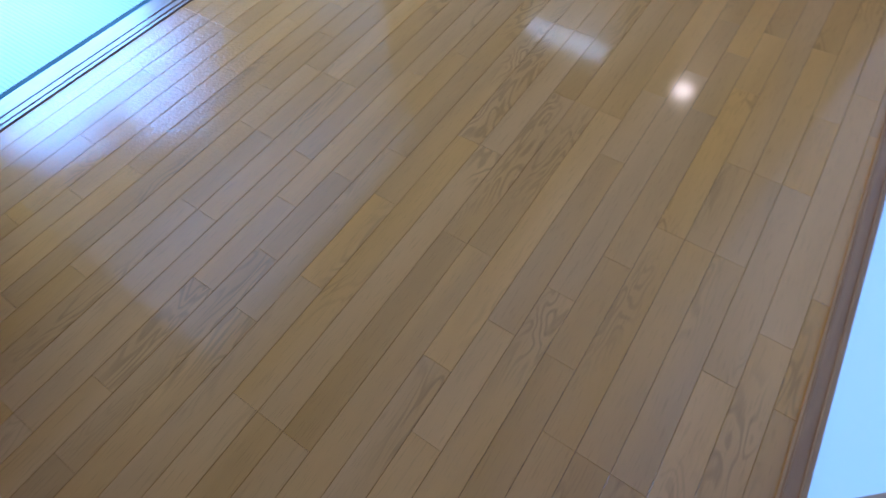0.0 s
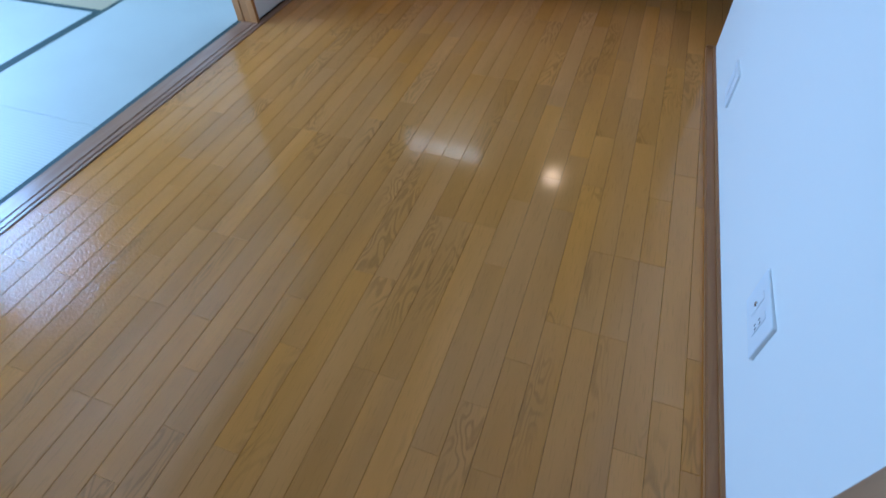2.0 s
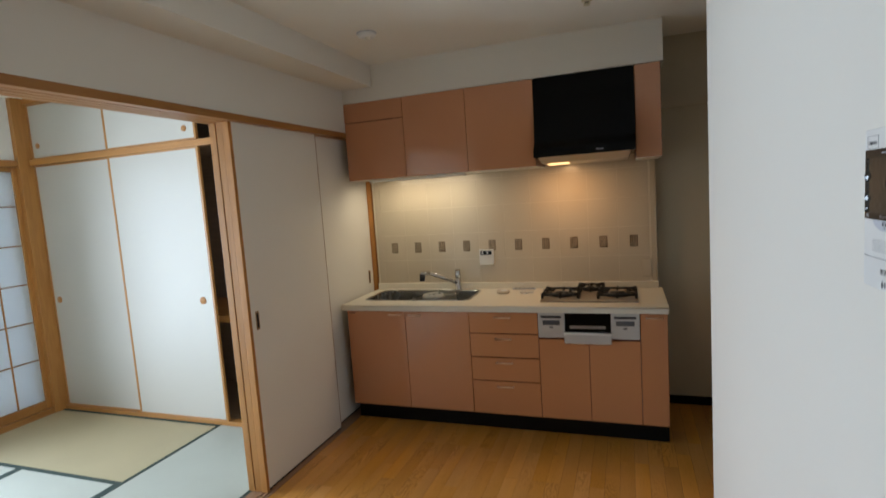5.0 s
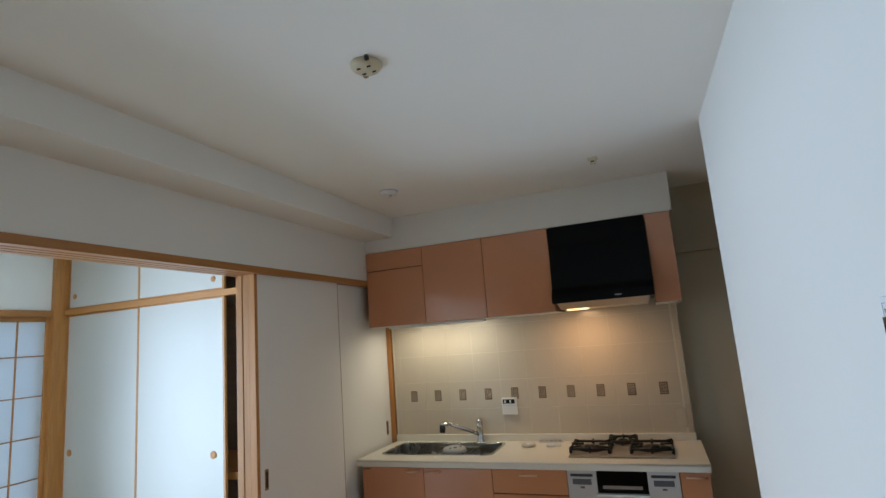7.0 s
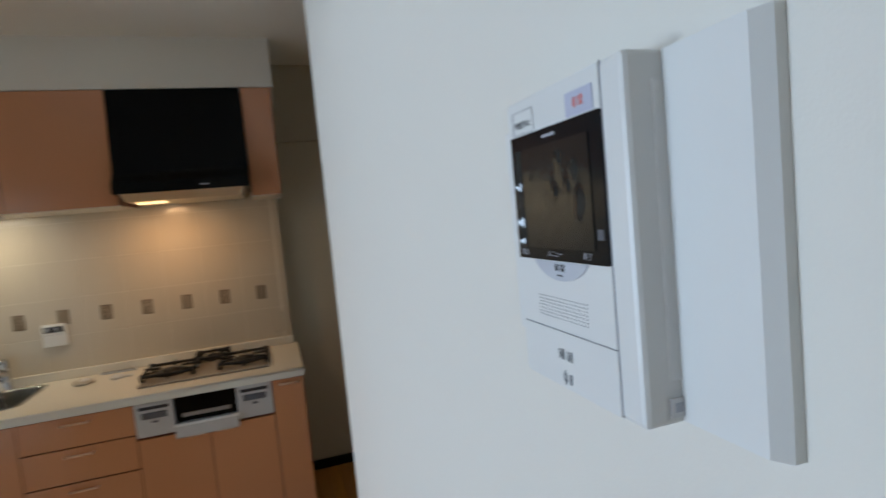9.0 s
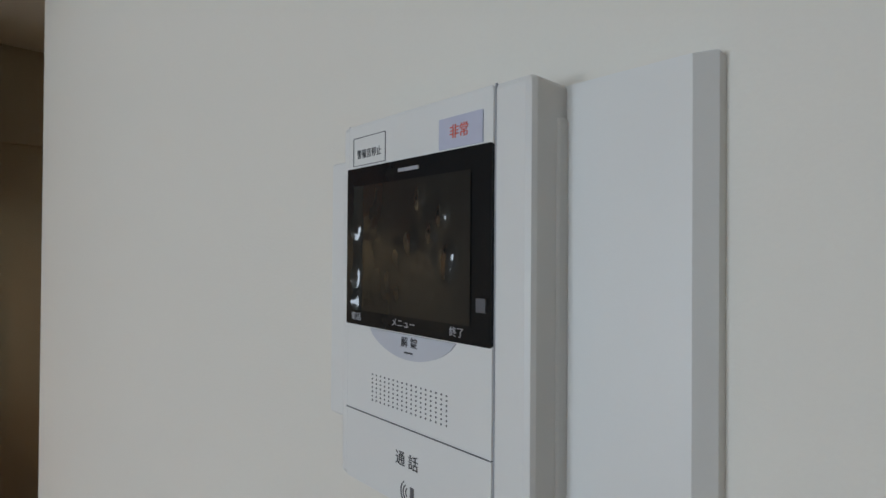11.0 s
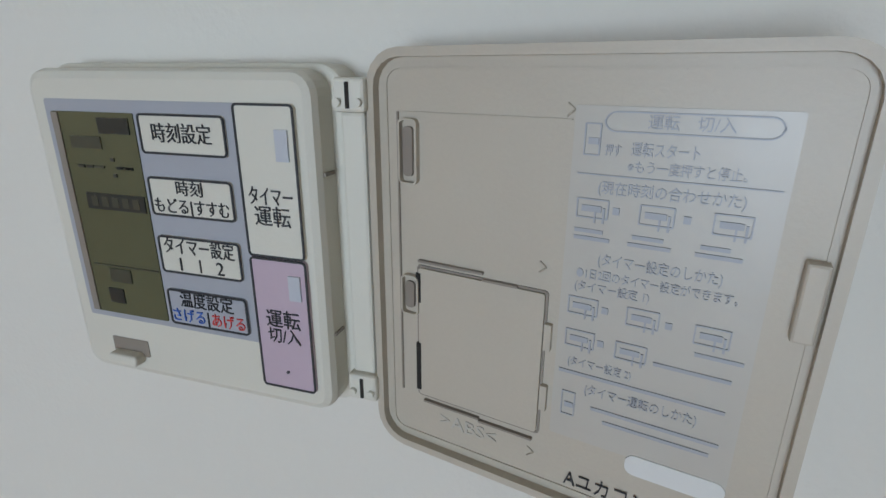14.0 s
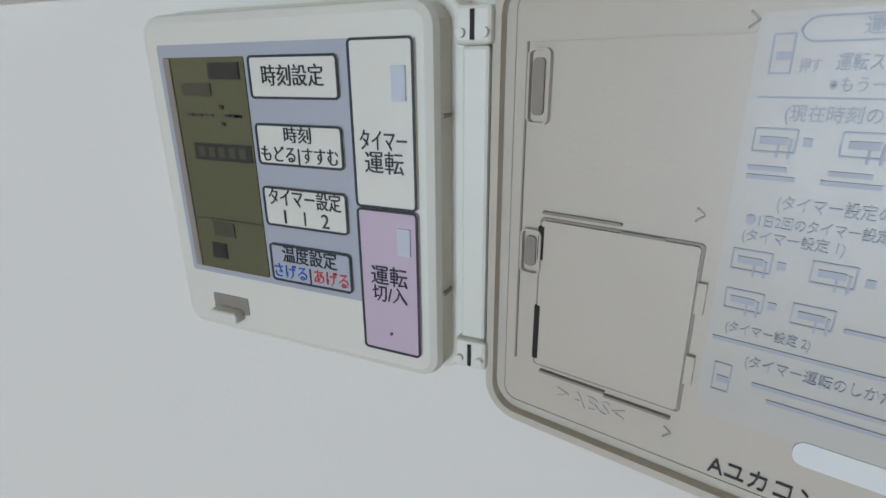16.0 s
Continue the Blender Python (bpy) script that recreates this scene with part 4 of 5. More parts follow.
part("block", box(1.722, 1.754, -0.355, -0.325, CEIL - 0.034, CEIL - 0.012, 0.003), M_ROSE, hk)
part("slot", box(1.728, 1.748, -0.3575, -0.354, CEIL - 0.028, CEIL - 0.022), M_DARK, hk)

# ---- wall plates ----
def outlet(y0, y1, z0, z1, label, slots):
    y = (y0 + y1) / 2
    x = wx(y)
    o = thing("socket_plate", (x, y, z0), label, "socket")
    part("plate", wall_slab(y0, y1, z0, z1, 0.004, x + 0.004, x - 0.008, 0.003), M_WHITEP, o)
    if slots:
        for dy in (-0.028, 0.028):
            part("insert", wall_slab(y + dy - 0.012, y + dy + 0.012, z0 + 0.025, z1 - 0.025, 0.002, x, x - 0.0095), M_WHITEP, o)
        for dz in (-0.012, 0.012):
            for dy in (-0.005, 0.005):
                part("slot", box(x - 0.0100, x - 0.009, y - 0.028 + dy - 0.0012, y - 0.028 + dy + 0.0012, z0 + 0.06 + dz - 0.005, z0 + 0.06 + dz + 0.004), M_DARK, o)
        part("jack", lathe(bmesh.new(), (x - 0.009, y + 0.028, z0 + 0.06), [(0.006, 0), (0.005, -0.003), (0.001, -0.003)], "x", 14), M_STEEL, o, "metal aerial jack")
    else:
        part("insert", wall_slab(y - 0.012, y + 0.012, z0 + 0.022, z1 - 0.022, 0.002, x, x - 0.0095), M_WHITEP, o)


outlet(-2.428, -2.258, 0.196, 0.320, "wide white socket plate with aerial jack", True)
outlet(-1.290, -1.170, 0.120, 0.250, "small white blank socket plate", False)

# ---- intercom ----
def on_wall(x, y, z):
    """Pose for letters on the wall: they read from the room, along -y."""
    return Matrix.Translation((x, y, z)) @ Matrix(((0, 0, -1, 0), (-1, 0, 0, 0), (0, 1, 0, 0), (0, 0, 0, 1)))


IX = 2.238
cov = thing("wall_cover_plate", (2.278, -2.30, 1.40), "white plastic wall cover beside the intercom", "cover plate")
outer, inner = (-2.449, -2.250, 1.398, 1.632), (-2.4415, -2.258, 1.400, 1.630)
bm = skin(bmesh.new(), [[(2.29, y, z) for y, z in round_rect(*outer, 0.001, 2)], [(2.2745, y, z) for y, z in round_rect(*outer, 0.001, 2)], [(2.266, y, z) for y, z in round_rect(*inner, 0.001, 2)]], True, True)
part("plate", bm, M_WHITEP, cov)

ic = thing("intercom", (2.26, -2.30, 1.39), "white video door phone with black screen on the wall", "intercom")
bm = wall_slab(-2.381, -2.222, 1.398, 1.631, 0.004, 2.268, IX, 0.004)
part("body", bm, M_WHITEP, ic)
part("rear_step", wall_slab(-2.3820, -2.1770, 1.425, 1.614, 0.003, 2.2785, 2.257, 0.002), M_WHITEP, ic)
part("front_panel", wall_slab(-2.3585, -2.2315, 1.3995, 1.6295, 0.002, IX + 0.004, IX - 0.0012, 0.0006), M_WHITEP, ic)
part("seam", box(IX - 0.0005, IX + 0.001, -2.3594, -2.3588, 1.400, 1.630), M_GREYP, ic)
part("seam", box(IX - 0.0005, IX + 0.001, -2.2313, -2.2308, 1.400, 1.630), M_GREYP, ic)
scr = part("screen_bezel", wall_slab(-2.3585, -2.2315, 1.5000, 1.6010, 0.001, IX, IX - 0.0022), M_SCREEN, ic, "gloss black screen bezel")
bm = bmesh.new()
rows, cols = 42, 52
grid = []
for i in range(rows + 1):
    for j in range(cols + 1):
        y, z = -2.2430 - 0.1020 * j / cols, 1.5095 + 0.0795 * i / rows
        edge = min(i, rows - i, cols - j, 4) / 4
        d = edge * 0.0003 * abs(noise.noise((y * 45, z * 45, 3)) + 0.6 * noise.noise((y * 120, z * 70, 9)))
        d += max(0.0, 1 - j / 3.2) * 0.0046 * max(0.0, 0.60 + 0.9 * noise.noise((z * 90, 4.2, 5)))
        for by, bz, br, bh in ((-2.3245, 1.5660, 0.0034, 0.0014), (-2.3165, 1.5565, 0.0026, 0.0011), (-2.3300, 1.5450, 0.0036, 0.0015), (-2.2990, 1.5515, 0.0026, 0.0009), (-2.3060, 1.5770, 0.0030, 0.0009), (-2.3285, 1.5365, 0.0024, 0.0010)):
            d += 1.35 * bh * math.exp(-((y - by) ** 2 + 0.35 * (z - bz) ** 2) / (br * br))
        grid.append(bm.verts.new((IX - 0.0030 - d, y, z)))
for i in range(rows):
    for j in range(cols):
        a = i * (cols + 1) + j
        f = bm.faces.new((grid[a], grid[a + 1], grid[a + cols + 2], grid[a + cols + 1]))
        f.smooth = True
part("protective_film", bm, M_FILM, scr, "wrinkled clear film left on the screen")
part("maker_strip", box(IX - 0.0030, IX - 0.0021, -2.304, -2.286, 1.5940, 1.5960), M_GREYP, scr)
part("mark", box(IX - 0.0030, IX - 0.0021, -2.3555, -2.3490, 1.517, 1.524), M_GINK, scr)
for text, y in (("メニュー", -2.291), ("終了", -2.335), ("電話", -2.243)):
    lettering("caption", text, on_wall(IX - 0.0024, y, 1.505), 0.0055, M_GREYP, scr)
lab = part("alarm_label", ring_slab(-2.2715, -2.2370, 1.6025, 1.6210, 0.0005, 0.0004, IX - 0.001, IX - 0.0016), M_GINK, ic, "outlined label")
lettering("caption", "警報音停止", on_wall(IX - 0.0014, -2.2542, 1.6095), 0.0062, M_INK, ic, 0.026)
em = part("emergency_button", wall_slab(-2.3520, -2.3200, 1.6020, 1.6185, 0.0005, IX, IX - 0.0020), M_LAV, ic, "lavender emergency button")
lettering("caption", "非常", on_wall(IX - 0.0022, -2.3355, 1.6100), 0.0078, M_ORANGE, em, 0.0135)
bm = bmesh.new()
pts = [(-2.334 + 0.076 * k / 20, 1.4992 - 0.0145 * (1 - (2 * k / 20 - 1) ** 2) ** 0.75) for k in range(21)]
skin(bm, [[(IX, y, z) for y, z in pts], [(IX - 0.0022, y, z) for y, z in pts]], True, True)
un = part("unlock_button", bm, M_LGREY, ic, "grey crescent unlock button")
lettering("caption", "解 錠", on_wall(IX - 0.0024, -2.2965, 1.4945), 0.0065, M_INK, un)
part("key_mark", box(IX - 0.0027, IX - 0.0021, -2.2995, -2.2925, 1.4885, 1.4893), M_INK, un)
bm = bmesh.new()
for i in range(17):
    for j in range(7):
        lathe(bm, (IX - 0.0012, -2.260 - i * 0.00418, 1.4705 - j * 0.00265), [(0.00058, 0), (0.00058, -0.0003), (0.0001, -0.0003)], "x", 6)
part("speaker_grille", bm, M_GINK, ic, "grid of speaker holes")
part("seam", box(IX - 0.0018, IX, -2.3585, -2.2315, 1.4447, 1.4452), M_GINK, ic)
lettering("caption", "通 話", on_wall(IX - 0.0014, -2.2940, 1.4260), 0.0092, M_INK, ic)
for r in (0.003, 0.0052, 0.0074):
    bm = bmesh.new()
    for k in range(6):
        a, c2 = radians(-50 + 100 * k / 6), radians(-50 + 100 * (k + 1) / 6)
        rod(bm, (IX - 0.0014, -2.2965 + r * math.cos(a), 1.4085 + r * math.sin(a)), (IX - 0.0014, -2.2965 + r * math.cos(c2), 1.4085 + r * math.sin(c2)), 0.0004, 5)
    part("sound_mark", bm, M_GINK, ic)
part("sound_mark", box(IX - 0.0016, IX - 0.001, -2.3005, -2.2975, 1.4045, 1.4125), M_GINK, ic)
st = part("sticker", box(2.256, 2.268, -2.3828, -2.3815, 1.404, 1.416), M_STICK, ic, "small white sticker with a grey mark")
part("mark", box(2.259, 2.265, -2.3832, -2.3827, 1.407, 1.413), M_GREYP, st)

# ---- floor-heating controller with its lid open ----
RX = 2.266
rc = thing("heating_controller", (2.284, -2.535, 1.285), "cream floor heating controller with its lid open", "controller")
part("case", wall_slab(-2.5875, -2.4845, 1.2885, 1.3905, 0.0075, 2.290, 2.2755, 0.001), M_CREAMP, rc)
part("face", wall_slab(-2.5835, -2.4860, 1.2895, 1.3890, 0.0065, 2.278, RX, 0.0028), M_CREAMP, rc)
part("print_panel", wall_slab(-2.5605, -2.4930, 1.3105, 1.3805, 0.0010, RX + 0.001, RX - 0.0004), M_GREYP, rc, "grey printed key field")
lcd = part("display", wall_slab(-2.5262, -2.4955, 1.3125, 1.3770, 0.0005, RX + 0.001, RX - 0.0008), M_LCD, rc, "dark olive display")
for y0, y1, z0, z1, m in ((-2.5245, -2.513, 1.3710, 1.3755, M_LCDSEG), (-2.513, -2.5015, 1.3665, 1.3700, M_LCDSEG2), (-2.5255, -2.503, 1.3480, 1.3530, M_LCDSEG), (-2.5145, -2.506, 1.3240, 1.3285, M_LCDSEG2), (-2.5100, -2.504, 1.3165, 1.3215, M_LCDSEG), (-2.5258, -2.5, 1.3292, 1.3296, M_LCDSEG2),
                          (-2.5168, -2.5155, 1.3630, 1.3640, M_LCDSEG), (-2.5168, -2.5155, 1.3583, 1.3593, M_LCDSEG), (-2.5125, -2.5085, 1.3608, 1.3614, M_LCDSEG2), (-2.5230, -2.519, 1.3608, 1.3614, M_LCDSEG2)):
    part("segment", box(RX - 0.0012, RX - 0.0007, y0, y1, z0, z1), m, lcd)
# The display recess's shaded side, painted as a brown strip on the display
part("window_edge_shade", box(RX - 0.0012, RX, -2.4982, -2.4957, 1.3128, 1.3767), M_CATCH, lcd, "brown strip painted as the shade on the display window's edge")
for y in (-2.5035, -2.5070, -2.5185, -2.5220):
    part("segment", box(RX - 0.0012, RX - 0.0007, y - 0.0013, y + 0.0013, 1.3607, 1.3615), M_LCDSEG, lcd)
for k in range(5):
    part("segment", box(RX - 0.0013, RX - 0.0009, -2.5075 - 0.004 * k, -2.505 - 0.004 * k, 1.349, 1.352), M_LCDSEG2, lcd)


def key(y0, y1, z0, z1, fill, lines, name="key"):
    k = part(name, wall_slab(y0, y1, z0, z1, 0.0014, RX, RX - 0.0010), fill, rc)
    part("outline", ring_slab(y0, y1, z0, z1, 0.0014, 0.00062, RX - 0.0009, RX - 0.00125), M_INK, k)
    for text, y, z, size, width, ink in lines:
        lettering("caption", text, on_wall(RX - 0.00125, y, z), size, ink, k, width)
    return k


K0, K1, KM = -2.5572, -2.5280, -2.5426
key(K0, K1, 1.3660, 1.3772, M_CREAMP, [("時刻設定", KM, 1.3716, 0.0058, 0.0200, M_INK)])
k = key(K0, K1, 1.3480, 1.3595, M_CREAMP, [("時刻", KM, 1.3563, 0.0047, 0.0090, M_INK), ("もどる", -2.5355, 1.3509, 0.0050, 0.0118, M_INK), ("すすむ", -2.5496, 1.3509, 0.0050, 0.0118, M_INK)])
part("divider", box(RX - 0.0013, RX - 0.0009, -2.5427, -2.5423, 1.3487, 1.3530), M_INK, k)
k = key(K0, K1, 1.3300, 1.3418, M_CREAMP, [("タイマー設定", KM, 1.3385, 0.0056, 0.0250, M_INK), ("1", -2.5355, 1.3330, 0.0058, None, M_INK), ("2", -2.5496, 1.3330, 0.0058, None, M_INK)])
part("divider", box(RX - 0.0013, RX - 0.0009, -2.5427, -2.5423, 1.3312, 1.3352), M_INK, k)
k = key(K0, K1, 1.3125, 1.3245, M_GREYP, [("温度設定", KM, 1.3212, 0.0058, 0.0195, M_INK), ("さげる", -2.5352, 1.3157, 0.0050, 0.0120, M_BLUE), ("あげる", -2.5500, 1.3157, 0.0050, 0.0120, M_RED)])
part("divider", box(RX - 0.0013, RX - 0.0009, -2.5427, -2.5423, 1.3132, 1.3180), M_INK, k)
k = key(-2.5785, -2.5602, 1.3388, 1.3806, M_CREAMP, [("タイマー", -2.5694, 1.3560, 0.0058, 0.0135, M_INK), ("運転", -2.5694, 1.3504, 0.0062, 0.0112, M_INK)])
part("lamp_window", wall_slab(-2.5763, -2.5725, 1.3660, 1.3742, 0.0002, RX - 0.0008, RX - 0.0015), M_LGREY, k)
k = key(-2.5785, -2.5602, 1.2966, 1.3386, M_PINK2, [("運転", -2.5694, 1.3195, 0.0062, 0.0112, M_INK), ("切/入", -2.5694, 1.3142, 0.0054, 0.0108, M_INK)])
part("lamp_window", wall_slab(-2.5763, -2.5725, 1.3265, 1.3340, 0.0002, RX - 0.0008, RX - 0.0015), M_LGREY, k)
part("pip", lathe(bmesh.new(), (RX - 0.001, -2.5694, 1.3025), [(0.0005, 0), (0.0004, -0.0006), (0.0001, -0.0006)], "x", 8), M_GINK, k)
part("lever_slot", wall_slab(-2.5150, -2.5000, 1.2970, 1.3030, 0.0005, RX + 0.001, RX - 0.0003), M_CATCH, rc, "brown lever slot")
part("lever_tab", wall_slab(-2.5125, -2.5005, 1.2945, 1.2985, 0.0015, RX + 0.001, RX - 0.0040, 0.0008), M_CREAMP, rc)
part("rubber_foot", rod(bmesh.new(), (2.281, -2.572, 1.2895), (2.281, -2.572, 1.2862), 0.0016), M_INK, rc)

# hinge and lid
CX = 2.2745
for z in (1.2935, 1.3785):
    part("hinge_knuckle", box(CX - 0.004, 2.286, -2.5955, -2.5862, z, z + 0.0085, 0.001), M_CREAMP, rc)
    part("hinge_gap", box(CX - 0.0044, CX - 0.003, -2.5913, -2.5903, z + 0.001, z + 0.0075), M_DARK, rc)
part("hinge_strip", box(CX - 0.0015, 2.286, -2.5943, -2.5870, 1.2935, 1.3785, 0.001), M_CREAMP, rc, "cream hinge strip")
lid = part("lid", wall_slab(-2.7005, -2.5955, 1.2805, 1.3940, 0.0095, 2.2815, CX, 0.0015), M_YELLOWP, rc, "opened yellowed lid, inner side showing")
part("rim", ring_slab(-2.7005, -2.5955, 1.2805, 1.3940, 0.0095, 0.0022, CX + 0.001, CX - 0.0025), M_YELLOWP, lid)
part("inner_step", ring_slab(-2.6970, -2.6000, 1.2850, 1.3895, 0.004, 0.0004, CX + 0.001, CX - 0.0004), M_YELLOWP, lid)
for z0, z1 in ((1.3630, 1.3755), (1.3262, 1.3340)):
    c2 = part("catch", wall_slab(-2.6080, -2.6052, z0, z1, 0.001, CX + 0.001, CX - 0.0008), M_CATCH, lid, "grey catch slot")
    part("catch_rim", ring_slab(-2.6097, -2.6042, z0 - 0.002, z1 + 0.002, 0.0015, 0.0005, CX, CX - 0.0016), M_YELLOWP, c2)
bat = part("battery_cover", wall_slab(-2.6450, -2.6095, 1.2995, 1.3385, 0.0008, CX + 0.001, CX - 0.0009), M_YELLOWP, lid)
# Shadow round the cover, painted as a brown outline and dark latch strips
part("cover_gap", ring_slab(-2.6457, -2.6088, 1.2988, 1.3392, 0.0010, 0.00055, CX + 0.0005, CX - 0.0004), M_CATCH, bat, "raised brown outline painted as the shadow in the gap")
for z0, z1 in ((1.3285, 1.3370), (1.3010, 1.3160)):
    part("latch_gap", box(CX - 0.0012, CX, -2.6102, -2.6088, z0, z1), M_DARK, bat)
for z0 in (1.3070, 1.3240):
    part("latch", box(CX - 0.0014, CX, -2.6472, -2.6455, z0, z0 + 0.007), M_YELLOWP, bat)
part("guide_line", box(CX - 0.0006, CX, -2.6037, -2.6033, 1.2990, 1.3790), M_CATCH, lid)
part("guide_line", box(CX - 0.0006, CX, -2.6480, -2.6045, 1.3788, 1.3791), M_YELLOWP, lid)
lettering("caption", ">ABS<", on_wall(CX - 0.0002, -2.6250, 1.2925), 0.0056, M_LEAFLET, lid, 0.0175)
lettering("caption", "Aユカコントロー", on_wall(CX - 0.0004, -2.6705, 1.2885), 0.0056, M_INK, lid, 0.0340)
part("finger_slot", wall_slab(-2.6890, -2.6675, 1.2965, 1.3020, 0.0022, CX, CX - 0.0006), M_WHITEP, lid)
part("side_catch", wall_slab(-2.6975, -2.6935, 1.3400, 1.3560, 0.0005, CX, CX - 0.0030, 0.0006), M_YELLOWP, lid)

for y, z in ((-2.6478, 1.3810), (-2.6440, 1.3450), (-2.6440, 1.2925)):
    bm = bmesh.new()
    rod(bm, (CX - 0.0003, y + 0.0010, z + 0.0014), (CX - 0.0003, y - 0.0006, z), 0.00022, 5)
    rod(bm, (CX - 0.0003, y - 0.0006, z), (CX - 0.0003, y + 0.0010, z - 0.0014), 0.00022, 5)
    part("arrow_mark", bm, M_YELLOWP, lid)
# Brown strips painted as the shadow along the cover's stepped edges
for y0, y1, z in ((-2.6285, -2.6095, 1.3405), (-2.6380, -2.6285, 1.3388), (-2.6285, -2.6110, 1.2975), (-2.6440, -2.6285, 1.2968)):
    part("seam_step", box(CX - 0.0011, CX, y0, y1, z - 0.0003, z + 0.0003), M_CATCH, bat, "raised brown strip painted as shadow in the stepped gap")
for z in (1.2965, 1.3810):
    for y in (-2.5880, -2.5938):
        part("hinge_pin", rod(bmesh.new(), (CX - 0.0052, y, z), (CX - 0.0030, y, z), 0.0011, 10), M_CREAMP, rc)
for z in (1.3150, 1.3620):
    part("side_nick", box(2.2690, 2.2740, -2.5842, -2.5836, z, z + 0.0009), M_CATCH, rc)

SH = CX - 0.0006
leaf = part("instruction_sheet", wall_slab(-2.6890, -2.6485, 1.3010, 1.3820, 0.0006, CX, CX - 0.0003), M_LEAFLET, lid, "clear printed instruction sheet")


def sy(y):
    return -2.6497 - (-2.6490 - y) * 0.77


def sz(z):
    return 1.3815 - (1.3825 - z) * 0.84


def line_text(text, y, z, size, width):
    lettering("caption", text, on_wall(SH, sy(y), sz(z)), size * 0.86, M_GREYP, leaf, width * 0.77)


def line_bar(y0, y1, z0, z1):
    part("print_bar", box(SH - 0.0001, SH + 0.0002, sy(y0), sy(y1), sz(z0), sz(z1)), M_GREYP, leaf)


line_text("運転　切/入", -2.6765, 1.3795, 0.0036, 0.0200)
part("print_box", ring_slab(sy(-2.6965), sy(-2.6555), sz(1.3770), sz(1.3820), 0.0024, 0.0003, SH + 0.0002, SH - 0.0001), M_GREYP, leaf)
line_text("押す", -2.6585, 1.3725, 0.0030, 0.0040)
line_text("運転スタート", -2.6715, 1.3730, 0.0036, 0.0165)
line_text("※もう一度押すと停止。", -2.6775, 1.3688, 0.0032, 0.0280)
line_bar(-2.6985, -2.6495, 1.3662, 1.3665)
line_text("(現在時刻の合わせかた)", -2.6735, 1.3630, 0.0036, 0.0360)
line_text("(タイマー設定のしかた)", -2.6735, 1.3440, 0.0036, 0.0320)
line_text("●1日2回のタイマー設定ができます。", -2.6735, 1.3395, 0.0031, 0.0420)
line_text("(タイマー設定 1)", -2.6620, 1.3358, 0.0031, 0.0210)
line_text("(タイマー設定 2)", -2.6610, 1.3125, 0.0031, 0.0190)
line_text("(タイマー運転のしかた)", -2.6735, 1.3045, 0.0036, 0.0320)
for y, z in ((-2.6530, 1.3575), (-2.6700, 1.3575), (-2.6880, 1.3575), (-2.6530, 1.3300), (-2.6700, 1.3300), (-2.6880, 1.3290), (-2.6530, 1.3200), (-2.6680, 1.3195)):
    part("print_box", ring_slab(sy(y - 0.0060), sy(y + 0.0030), sz(z - 0.0026), sz(z + 0.0026), 0.0003, 0.0003, SH + 0.0002, SH - 0.0001), M_GREYP, leaf)
    line_bar(y - 0.0040, y + 0.0015, z - 0.0008, z + 0.0008)
    line_bar(y - 0.0050, y - 0.0044, z - 0.0036, z + 0.0004)
    line_bar(y - 0.0026, y - 0.0021, z - 0.0036, z - 0.0006)
for y, z in ((-2.6610, 1.3575), (-2.6790, 1.3575), (-2.6610, 1.3300), (-2.6785, 1.3295), (-2.6608, 1.3200)):
    line_bar(y - 0.0009, y + 0.0009, z - 0.0009, z + 0.0009)
for y, z in ((-2.6515, 1.3750), (-2.6515, 1.2985)):
    part("print_box", ring_slab(sy(y - 0.0035), sy(y + 0.0010), sz(z - 0.0040), sz(z + 0.0040), 0.0003, 0.0003, SH + 0.0002, SH - 0.0001), M_GREYP, leaf)
    line_bar(y - 0.0030, y - 0.0002, z - 0.0012, z + 0.0004)
for y0, y1, z in ((-2.6580, -2.6500, 1.3515), (-2.6740, -2.6660, 1.3515), (-2.6900, -2.6830, 1.3515), (-2.6600, -2.6500, 1.3495), (-2.6760, -2.6650, 1.3495), (-2.6930, -2.6820, 1.3495),
                  (-2.6960, -2.6760, 1.3180), (-2.6980, -2.6860, 1.3235), (-2.6960, -2.6490, 1.3090), (-2.6960, -2.6600, 1.2990), (-2.6940, -2.6640, 1.2955)):
    line_bar(y0, y1, z - 0.0005, z + 0.0005)

# the lid stands a little off the wall
lid.matrix_basis = Matrix.Translation((2.2745, -2.598, 0)) @ pose(0, 0, 0, 0, 0, -12) @ Matrix.Translation((-2.2745, 2.598, 0))

# ---- splashback tiles ----
def shared_piece(name, me, material, parent, at):
    ob = new(name, me)
    ob.location = at
    ob.parent = parent
    ob.matrix_parent_inverse = Matrix.Translation(parent.location).inverted()
    return ob


def mesh_of(name, bm, material):
    me = bpy.data.meshes.new(name)
    bm.to_mesh(me)
    bm.free()
    me.materials.append(material)
    return me


tile_me = mesh_of("tile", box(-0.0989, 0.0989, -0.0040, 0.0040, -0.0987, 0.0987, 0.0008, 1), M_TILE)
edge_me = mesh_of("tile_narrow", box(-0.0240, 0.0240, -0.0040, 0.0040, -0.0990, 0.0990, 0.0012, 1), M_TILE)
ins_me = mesh_of("relief_plate", box(-0.0265, 0.0265, -0.0015, 0.0015, -0.0400, 0.0400, 0.0008, 1), M_INSERT)
bm = bmesh.new()
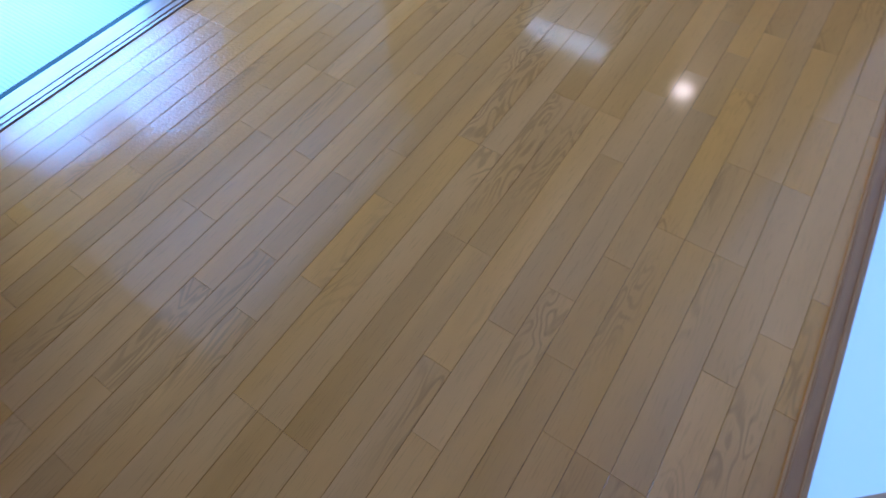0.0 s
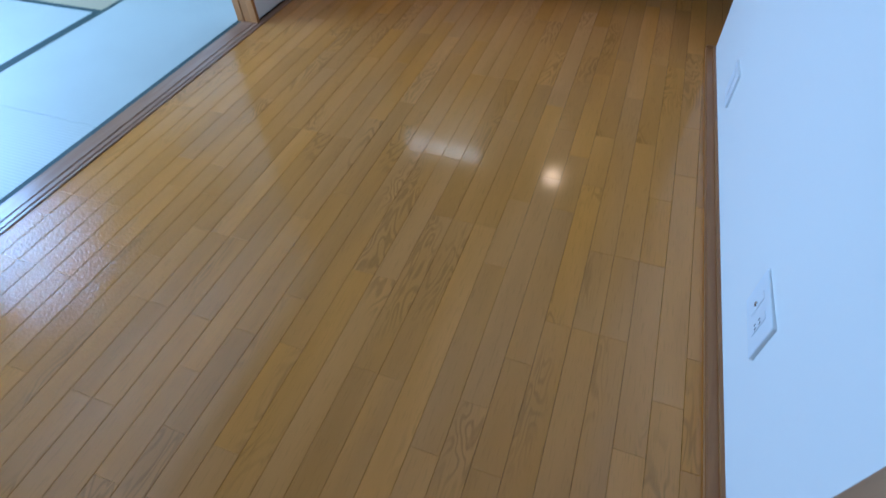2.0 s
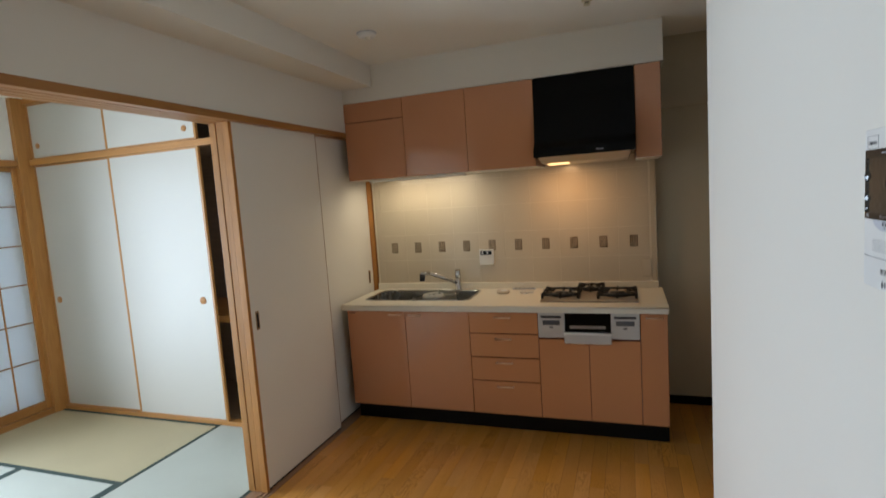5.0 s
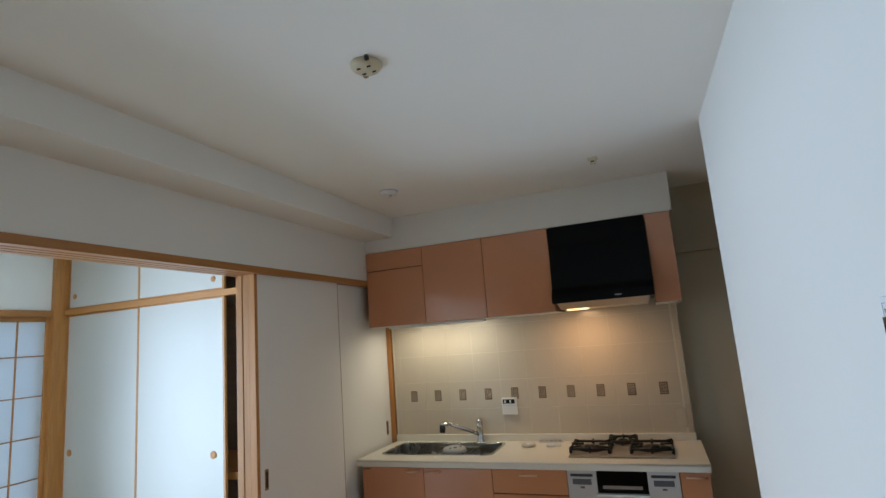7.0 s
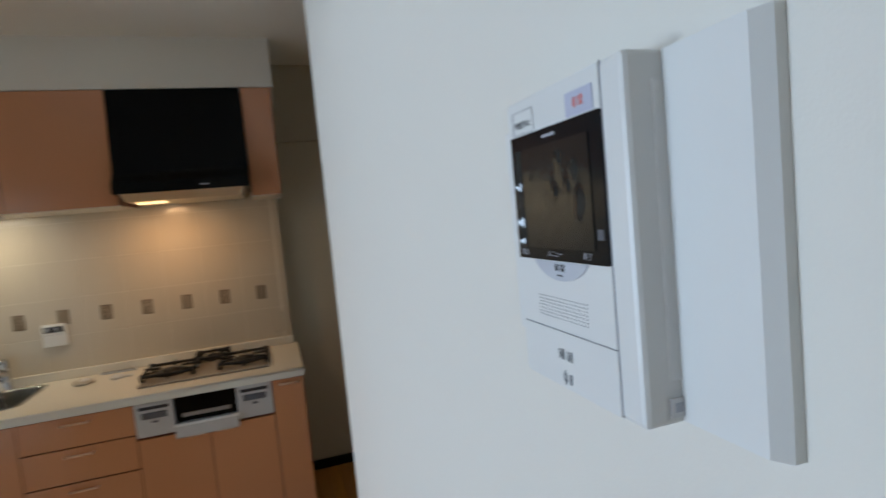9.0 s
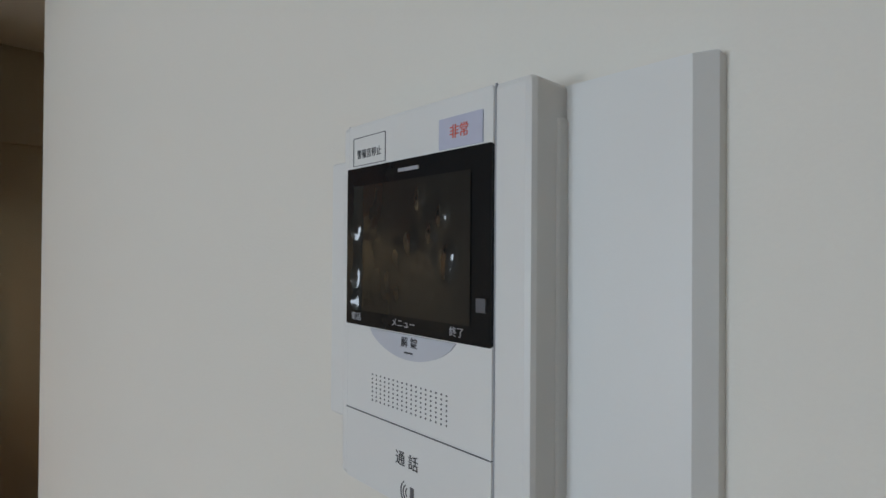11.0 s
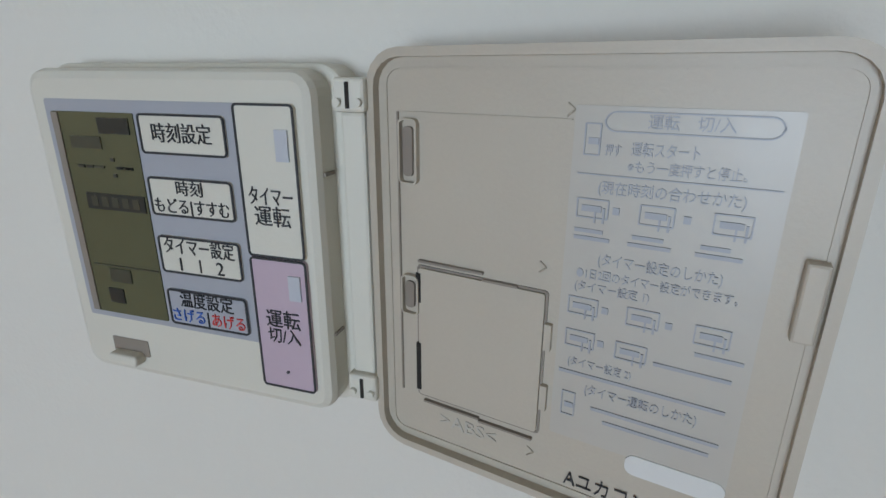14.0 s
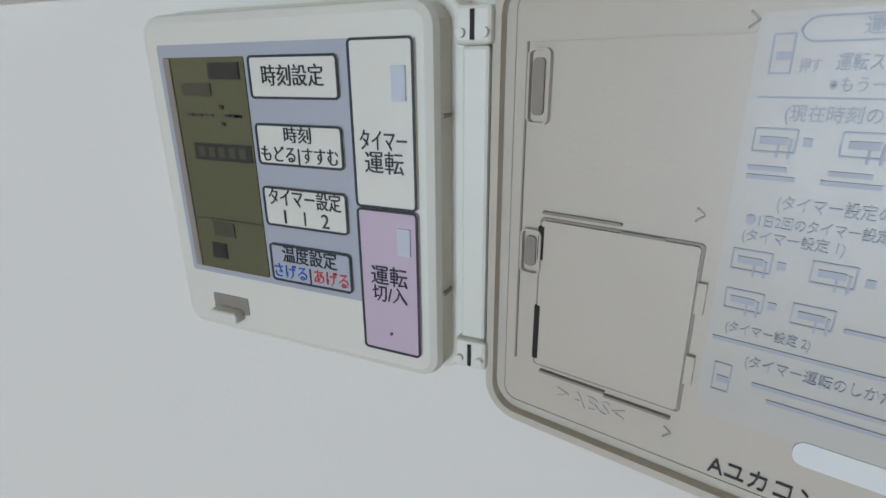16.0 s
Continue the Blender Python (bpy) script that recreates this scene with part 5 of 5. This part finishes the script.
for a in ((-0.018, -0.015, -0.030, 0.030), (0.015, 0.018, -0.030, 0.030), (-0.018, 0.018, 0.028, 0.031), (-0.018, 0.018, -0.031, -0.028), (-0.004, -0.001, -0.02, 0.028), (0.006, 0.009, -0.028, 0.014), (-0.012, -0.004, 0.008, 0.011), (0.0, 0.012, -0.010, -0.007), (-0.012, -0.004, -0.018, -0.015), (0.001, 0.014, 0.014, 0.017)):
    cuboid(bm, a[0], a[1], -0.0025, 0.0, a[2], a[3])
rel_me = mesh_of("relief_lines", bm, M_INSERTL)
for i in range(10):
    for j in range(7):
        x, z = 0.135 + 0.2 * i, 0.977 + 0.2 * j
        if z + 0.1 > 2.2:
            continue
        t = shared_piece("tile", tile_me, M_TILE, splash, (x, 0.6165, z))
        if j == 1:
            p = shared_piece("relief_plate", ins_me, M_INSERT, t, (x, 0.6122, 1.178))
            shared_piece("relief_lines", rel_me, M_INSERTL, t, (x, 0.6108, 1.178))
for j in range(6):
    shared_piece("tile", edge_me, M_TILE, splash, (0.0105, 0.6165, 0.977 + 0.2 * j))
    shared_piece("tile", edge_me, M_TILE, splash, (2.0475 + 0.012, 0.6165, 0.977 + 0.2 * j)).scale = (0.5, 1, 1)

# ---- strip floor ----
W = 0.0757
floor = structure("floor", box(-0.01, 3.2, BACK, 0.70, -0.02, -0.0062), M_GROOVE, "honey oak strip floor, waxed and glossy", "floor")
lengths = {}
rng = random.Random(7)


def strip_mesh(length):
    if length not in lengths:
        lengths[length] = mesh_of("floor_strip", box(-W / 2 + 0.0004, W / 2 - 0.0004, -length / 2 + 0.00015, length / 2 - 0.00015, -0.0060, 0.0, 0.0007, 1), M_FLOOR)
    return lengths[length]


far = bmesh.new()
for i in range(42):
    x = 0.003 + W * (i + 0.5)
    board, lane = divmod(i, 4)
    y = 0.70 - (0.0, 0.909, 0.454)[board % 3] - (0.303 if lane % 2 else 0.0)
    first = True
    while y > BACK or first:
        length = rng.choice((0.606, 0.606, 0.909, 0.303)) if not first else 1.212
        if first:
            y, first = 0.70 + 0.0001 - rng.choice((0.0, 0.0, 0.0)), False
            length = (0.303, 0.606, 0.909, 0.454)[(board + 2 * lane) % 4]
        length = round(min(length, y - BACK), 3)
        if length < 0.02:
            break
        yc = y - length / 2
        if x < 2.26:
            shared_piece("floor_strip", strip_mesh(length), M_FLOOR, floor, (x, yc, 0.0))
        else:
            cuboid(far, x - W / 2 + 0.0005, x + W / 2 - 0.0005, yc - length / 2, yc + length / 2, -0.006, 0.0)
        y -= length
link("floor_strips_far", far, M_FLOOR, floor)["kind"] = "stuff"
